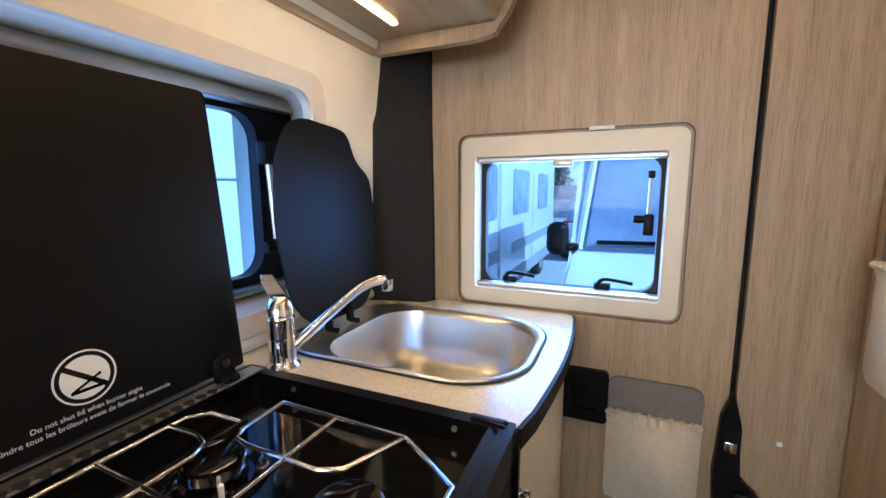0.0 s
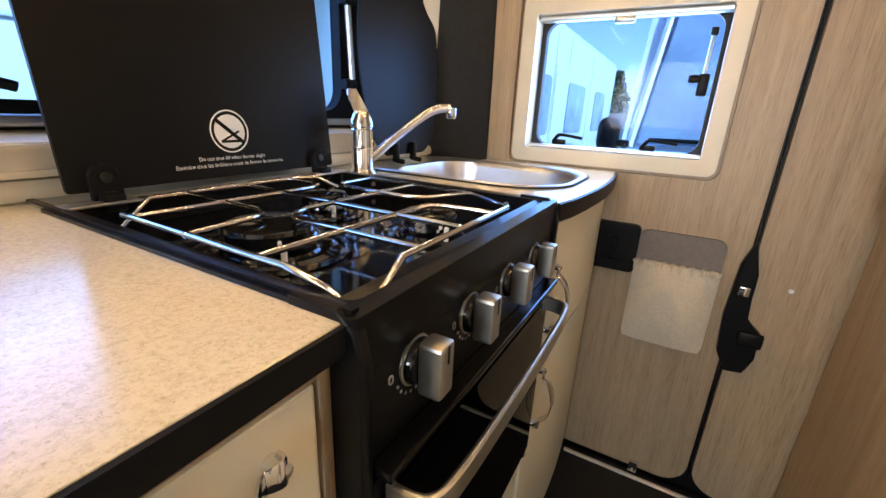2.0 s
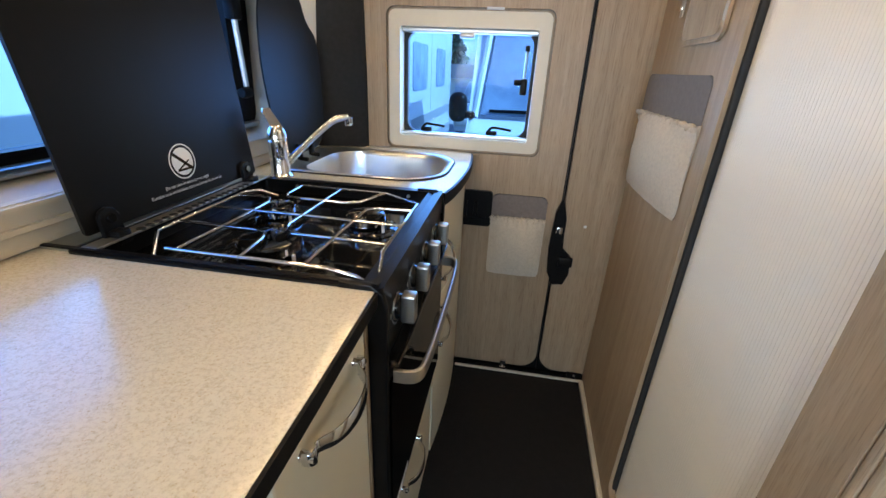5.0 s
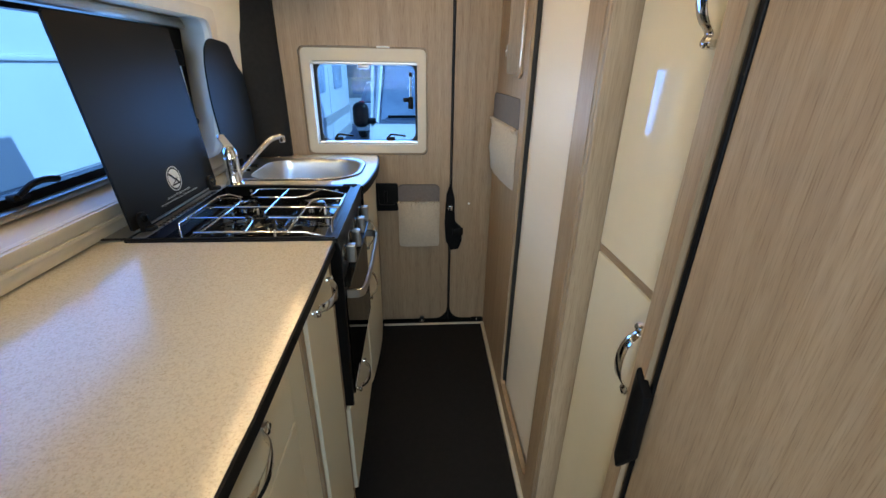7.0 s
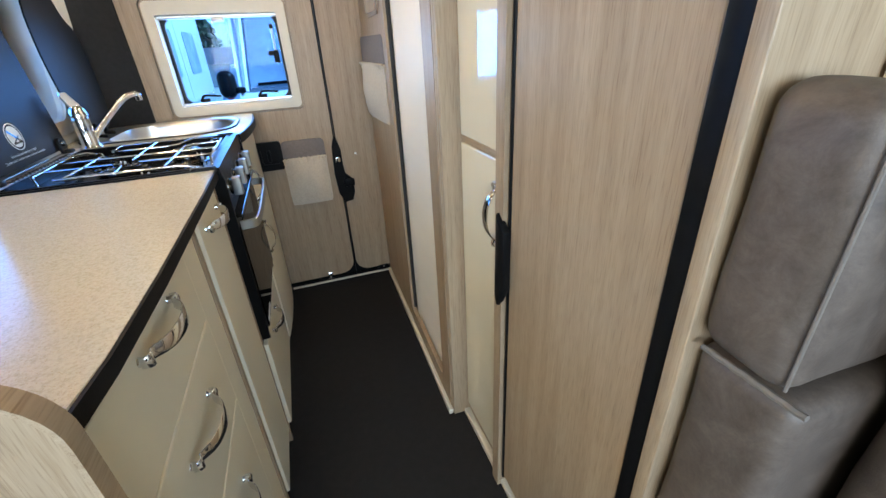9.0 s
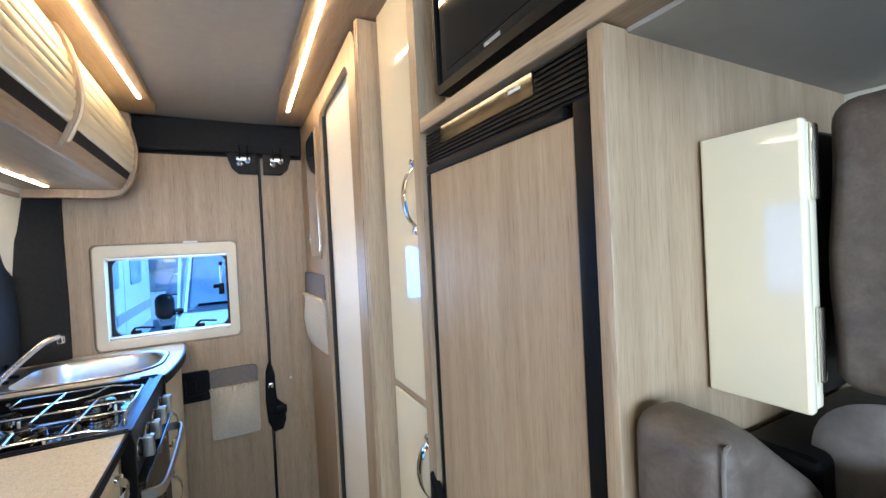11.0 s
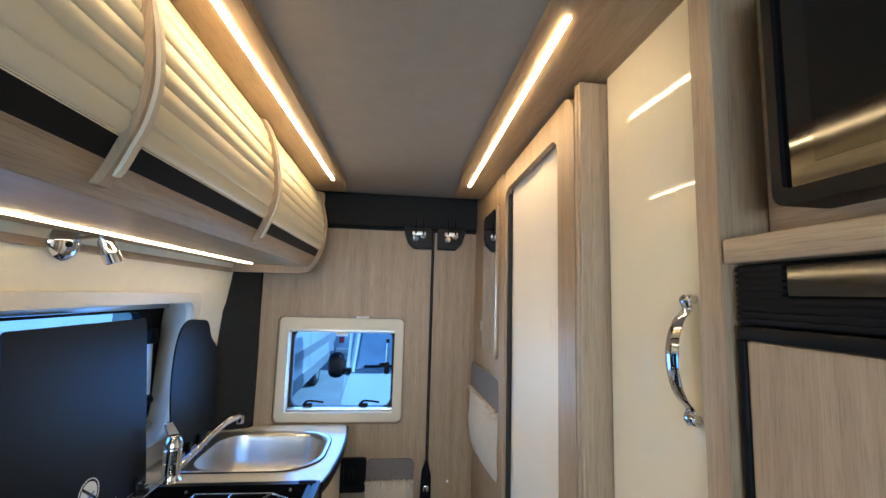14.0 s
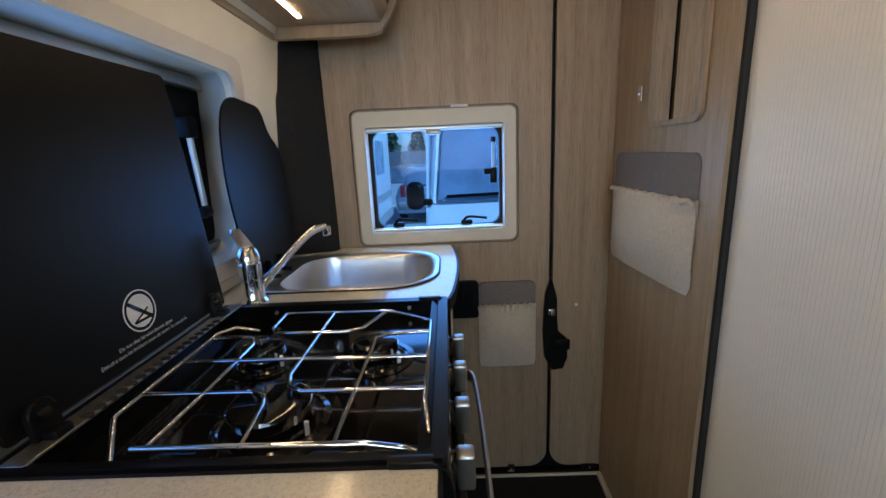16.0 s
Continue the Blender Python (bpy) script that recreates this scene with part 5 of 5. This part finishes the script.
def wheel(parent, at, axis="x", r=0.34):
    m = Matrix.Translation(at) @ (pose(0, 0, 0, 0, 90, 0) if axis == "x" else pose(0, 0, 0, 90, 0, 0))
    w = part("wheel", lathe([(0.0, -0.09), (r * 0.62, -0.1), (r * 0.9, -0.1), (r, -0.07), (r, 0.07), (r * 0.9, 0.1), (r * 0.62, 0.1), (0.0, 0.09)], None, 28, None, m), TYRE, parent)
    part("rim", lathe([(0.0, -0.105), (r * 0.6, -0.104), (r * 0.62, 0.104), (0.0, 0.105)], None, 20, None, m), STEEL, w)


# a white van standing behind, nose towards the rear doors
vb = thing("parked_van", "white panel van parked nose-on behind the rear doors", "van", (1.0, 3.9, -0.62), "parked vehicles")
prof = [(1.72, -0.20), (1.68, 0.35), (1.78, 0.66), (2.02, 0.82), (2.35, 0.93), (2.85, 1.85), (3.2, 2.08), (6.9, 2.1), (7.0, 1.9), (7.0, -0.2)]
part("body", prism(prof, "x", 0.02, 1.92, None, 0.05), VAN_WHITE, vb)
ws = prism([(0.09, 0.0), (1.85, 0.0), (1.76, 1.0), (0.18, 1.0)], "y", 0.0, 0.012)
part("windscreen", moved(ws, Matrix.Translation((0, 2.335, 0.955)) @ pose(0, 0, 0, -27, 0, 0)), WINDSCREEN, vb, "large sloping windscreen with the sky's reflection painted into its colour")
part("wiper", tube([(0.14, 2.335, 0.975), (0.80, 2.34, 0.985)], 0.010, 6), BLACK_PLASTIC, vb)
mr = part("wing_mirror", box(-0.10, 0.01, 2.25, 2.35, 0.905, 1.075, 0.048, 5), BLACK_PLASTIC, vb, "black wing mirror")
part("arm", box(-0.01, 0.06, 2.27, 2.33, 0.93, 0.97, 0.015), BLACK_PLASTIC, mr)
for hx in (0.24, 1.70):
    part("headlight", box(hx - 0.16, hx + 0.16, 1.66, 1.80, 0.26, 0.58, 0.05, 3), CLEAR, vb)
part("bonnet_gap", box(0.10, 1.84, 1.90, 1.912, 0.755, 0.772), BLACK_PLASTIC, vb)
part("pillar_trim", tube([(0.055, 2.345, 0.93), (0.14, 2.83, 1.84)], 0.022, 8), VAN_WHITE, vb)
part("grille", box(0.55, 1.4, 1.65, 1.72, -0.02, 0.20, 0.03), BLACK_PLASTIC, vb)
for wx in (0.12, 1.82):
    for wy in (2.5, 6.1):
        wheel(vb, (wx, wy, -0.28))

# a motorhome along the other side
mh = thing("motorhome", "white motorhome with side windows parked along the yard", "motorhome", (-2.6, 6.0, -0.62), "parked vehicles")
part("body", box(-3.4, -1.30, 4.2, 10.5, -0.25, 2.25, 0.12, 3), VAN_WHITE, mh)
for wy0, wy1 in ((4.7, 5.5), (6.4, 7.5), (8.4, 9.4)):
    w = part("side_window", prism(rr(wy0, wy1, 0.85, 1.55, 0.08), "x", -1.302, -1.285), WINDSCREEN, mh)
part("door", prism(rr(5.65, 6.25, -0.1, 1.75, 0.06), "x", -1.300, -1.280), VAN_WHITE, mh)
for wy in (4.45, 4.75):
    part("ladder_rail", tube([(-1.27, wy, 0.0), (-1.24, wy, 0.1), (-1.24, wy, 2.1), (-1.30, wy, 2.2)], 0.02, 8), STEEL, mh)
for k in range(6):
    part("ladder_rung", tube([(-1.24, 4.45, 0.3 + 0.3 * k), (-1.24, 4.75, 0.3 + 0.3 * k)], 0.014, 6), STEEL, mh)
for wy in (5.6, 6.3, 7.9):
    part("panel_seam", box(-1.302, -1.296, wy, wy + 0.012, -0.2, 2.1), LABEL_GREY, mh)
part("skirt", box(-1.31, -1.28, 4.3, 10.4, -0.25, -0.02, 0.01), LABEL_GREY, mh)
part("stripe", box(-1.30, -1.288, 4.3, 10.4, 0.25, 0.42), LABEL_GREY, mh, "grey side stripe")
for wy in (5.1, 9.2):
    wheel(mh, (-1.45, wy, -0.28))
# a white van close beside the side window
vs = thing("parked_van", "white van parked close beside the side window", "van", (-2.6, 0.5, -0.62), "parked vehicles")
part("body", box(-3.6, -1.75, -2.8, 3.0, -0.3, 1.95, 0.15, 3), VAN_WHITE, vs)
part("side_moulding", box(-1.752, -1.72, -2.6, 2.8, 0.62, 0.70, 0.02), LABEL_GREY, vs)
part("door_gap", box(-1.752, -1.744, 0.64, 0.655, -0.2, 1.7), BLACK_PLASTIC, vs)
part("rail", box(-1.752, -1.735, -2.5, 2.7, 1.30, 1.335, 0.01), VAN_WHITE, vs)
for wy in (-2.0, 2.1):
    wheel(vs, (-1.9, wy, -0.28))

car = thing("parked_car", "silver-blue hatchback with red tail lights at the end of the yard", "car", (-0.35, 12.5, -0.62), "parked vehicles")
part("body", prism([(-1.25, -0.35), (0.50, -0.35), (0.53, 0.1), (0.45, 0.38), (-1.20, 0.38), (-1.30, 0.1)], "y", 11.0, 14.6, None, 0.08), CAR_PAINT, car)
part("cabin", prism([(-1.13, 0.38), (0.37, 0.38), (0.17, 0.90), (-0.93, 0.90)], "y", 11.1, 13.9, None, 0.08), CAR_PAINT, car)
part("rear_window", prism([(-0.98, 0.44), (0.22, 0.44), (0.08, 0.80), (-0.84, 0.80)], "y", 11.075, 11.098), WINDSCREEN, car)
for lx in (-1.14, 0.28):
    part("tail_light", box(lx, lx + 0.14, 10.96, 11.02, 0.12, 0.44, 0.02), TAIL_RED, car, "red tail light")
part("bumper", box(-1.24, 0.48, 10.93, 11.05, -0.22, -0.02, 0.05), LABEL_GREY, car)
part("number_plate", box(-0.63, -0.13, 10.915, 10.93, -0.15, -0.05), LABEL_WHITE, car)
for wx in (-1.15, 0.40):
    for wy in (11.7, 13.8):
        wheel(car, (wx, wy, -0.3), "x", 0.32)
ho = thing("house", "low pale house with a dark pitched roof", "house", (1.0, 30, -0.62))
part("wall", box(-8, 2, 28, 36, -0.62, 0.6), RENDERED, ho)
part("roof", prism([(27.5, 0.6), (36.5, 0.6), (32, 1.5)], "x", -8.4, 2.4), ROOF, ho)
for wx in (-6.5, -3.6, -1.0):
    w = part("window", box(wx, wx + 1.1, 27.96, 28.0, -0.4, 0.4), WINDSCREEN, ho)


def tree(x, y, h, seed):
    rnd = random.Random(seed)
    t = thing("tree", "dark evergreen tree behind the yard", "tree", (x, y, -0.62), "trees")
    part("trunk", lathe([(0.0, 0), (0.22, 0), (0.14, h * 0.5), (0.03, h), (0, h)], (x, y, -0.62), 10), BARK, t)
    bm = bmesh.new()
    for k in range(700):
        f = rnd.random() ** 0.8
        z = h * (0.18 + 0.85 * f)
        rad = (1.0 - f) * h * 0.30 * (0.4 + 0.8 * rnd.random()) + 0.15
        a = rnd.random() * 6.283
        c = Vector((x + rad * math.cos(a), y + rad * math.sin(a), z - 0.62))
        s = 0.16 + 0.22 * rnd.random()
        q = Euler((rnd.random() * 6, rnd.random() * 6, rnd.random() * 6)).to_matrix()
        vs_ = [bm.verts.new(c + q @ Vector(p) * s) for p in ((-1, -0.5, 0), (1, -0.4, 0.1), (0.7, 0.6, 0), (-0.5, 0.7, -0.1))]
        bm.faces.new(vs_)
    part("crown", bm, LEAVES, t)


for i, (x, y, h) in enumerate(((-5.4, 39, 5.2), (-2.6, 41, 4.0), (2.5, 40, 4.2))):
    tree(x, y, h, i)
pane = solid("windscreen", box(-0.55, 1.25, -3.04, -3.03, 0.96, 1.71), CLEAR, "clear windscreen of the cab", "windscreen", "structure")
pane.visible_shadow = False
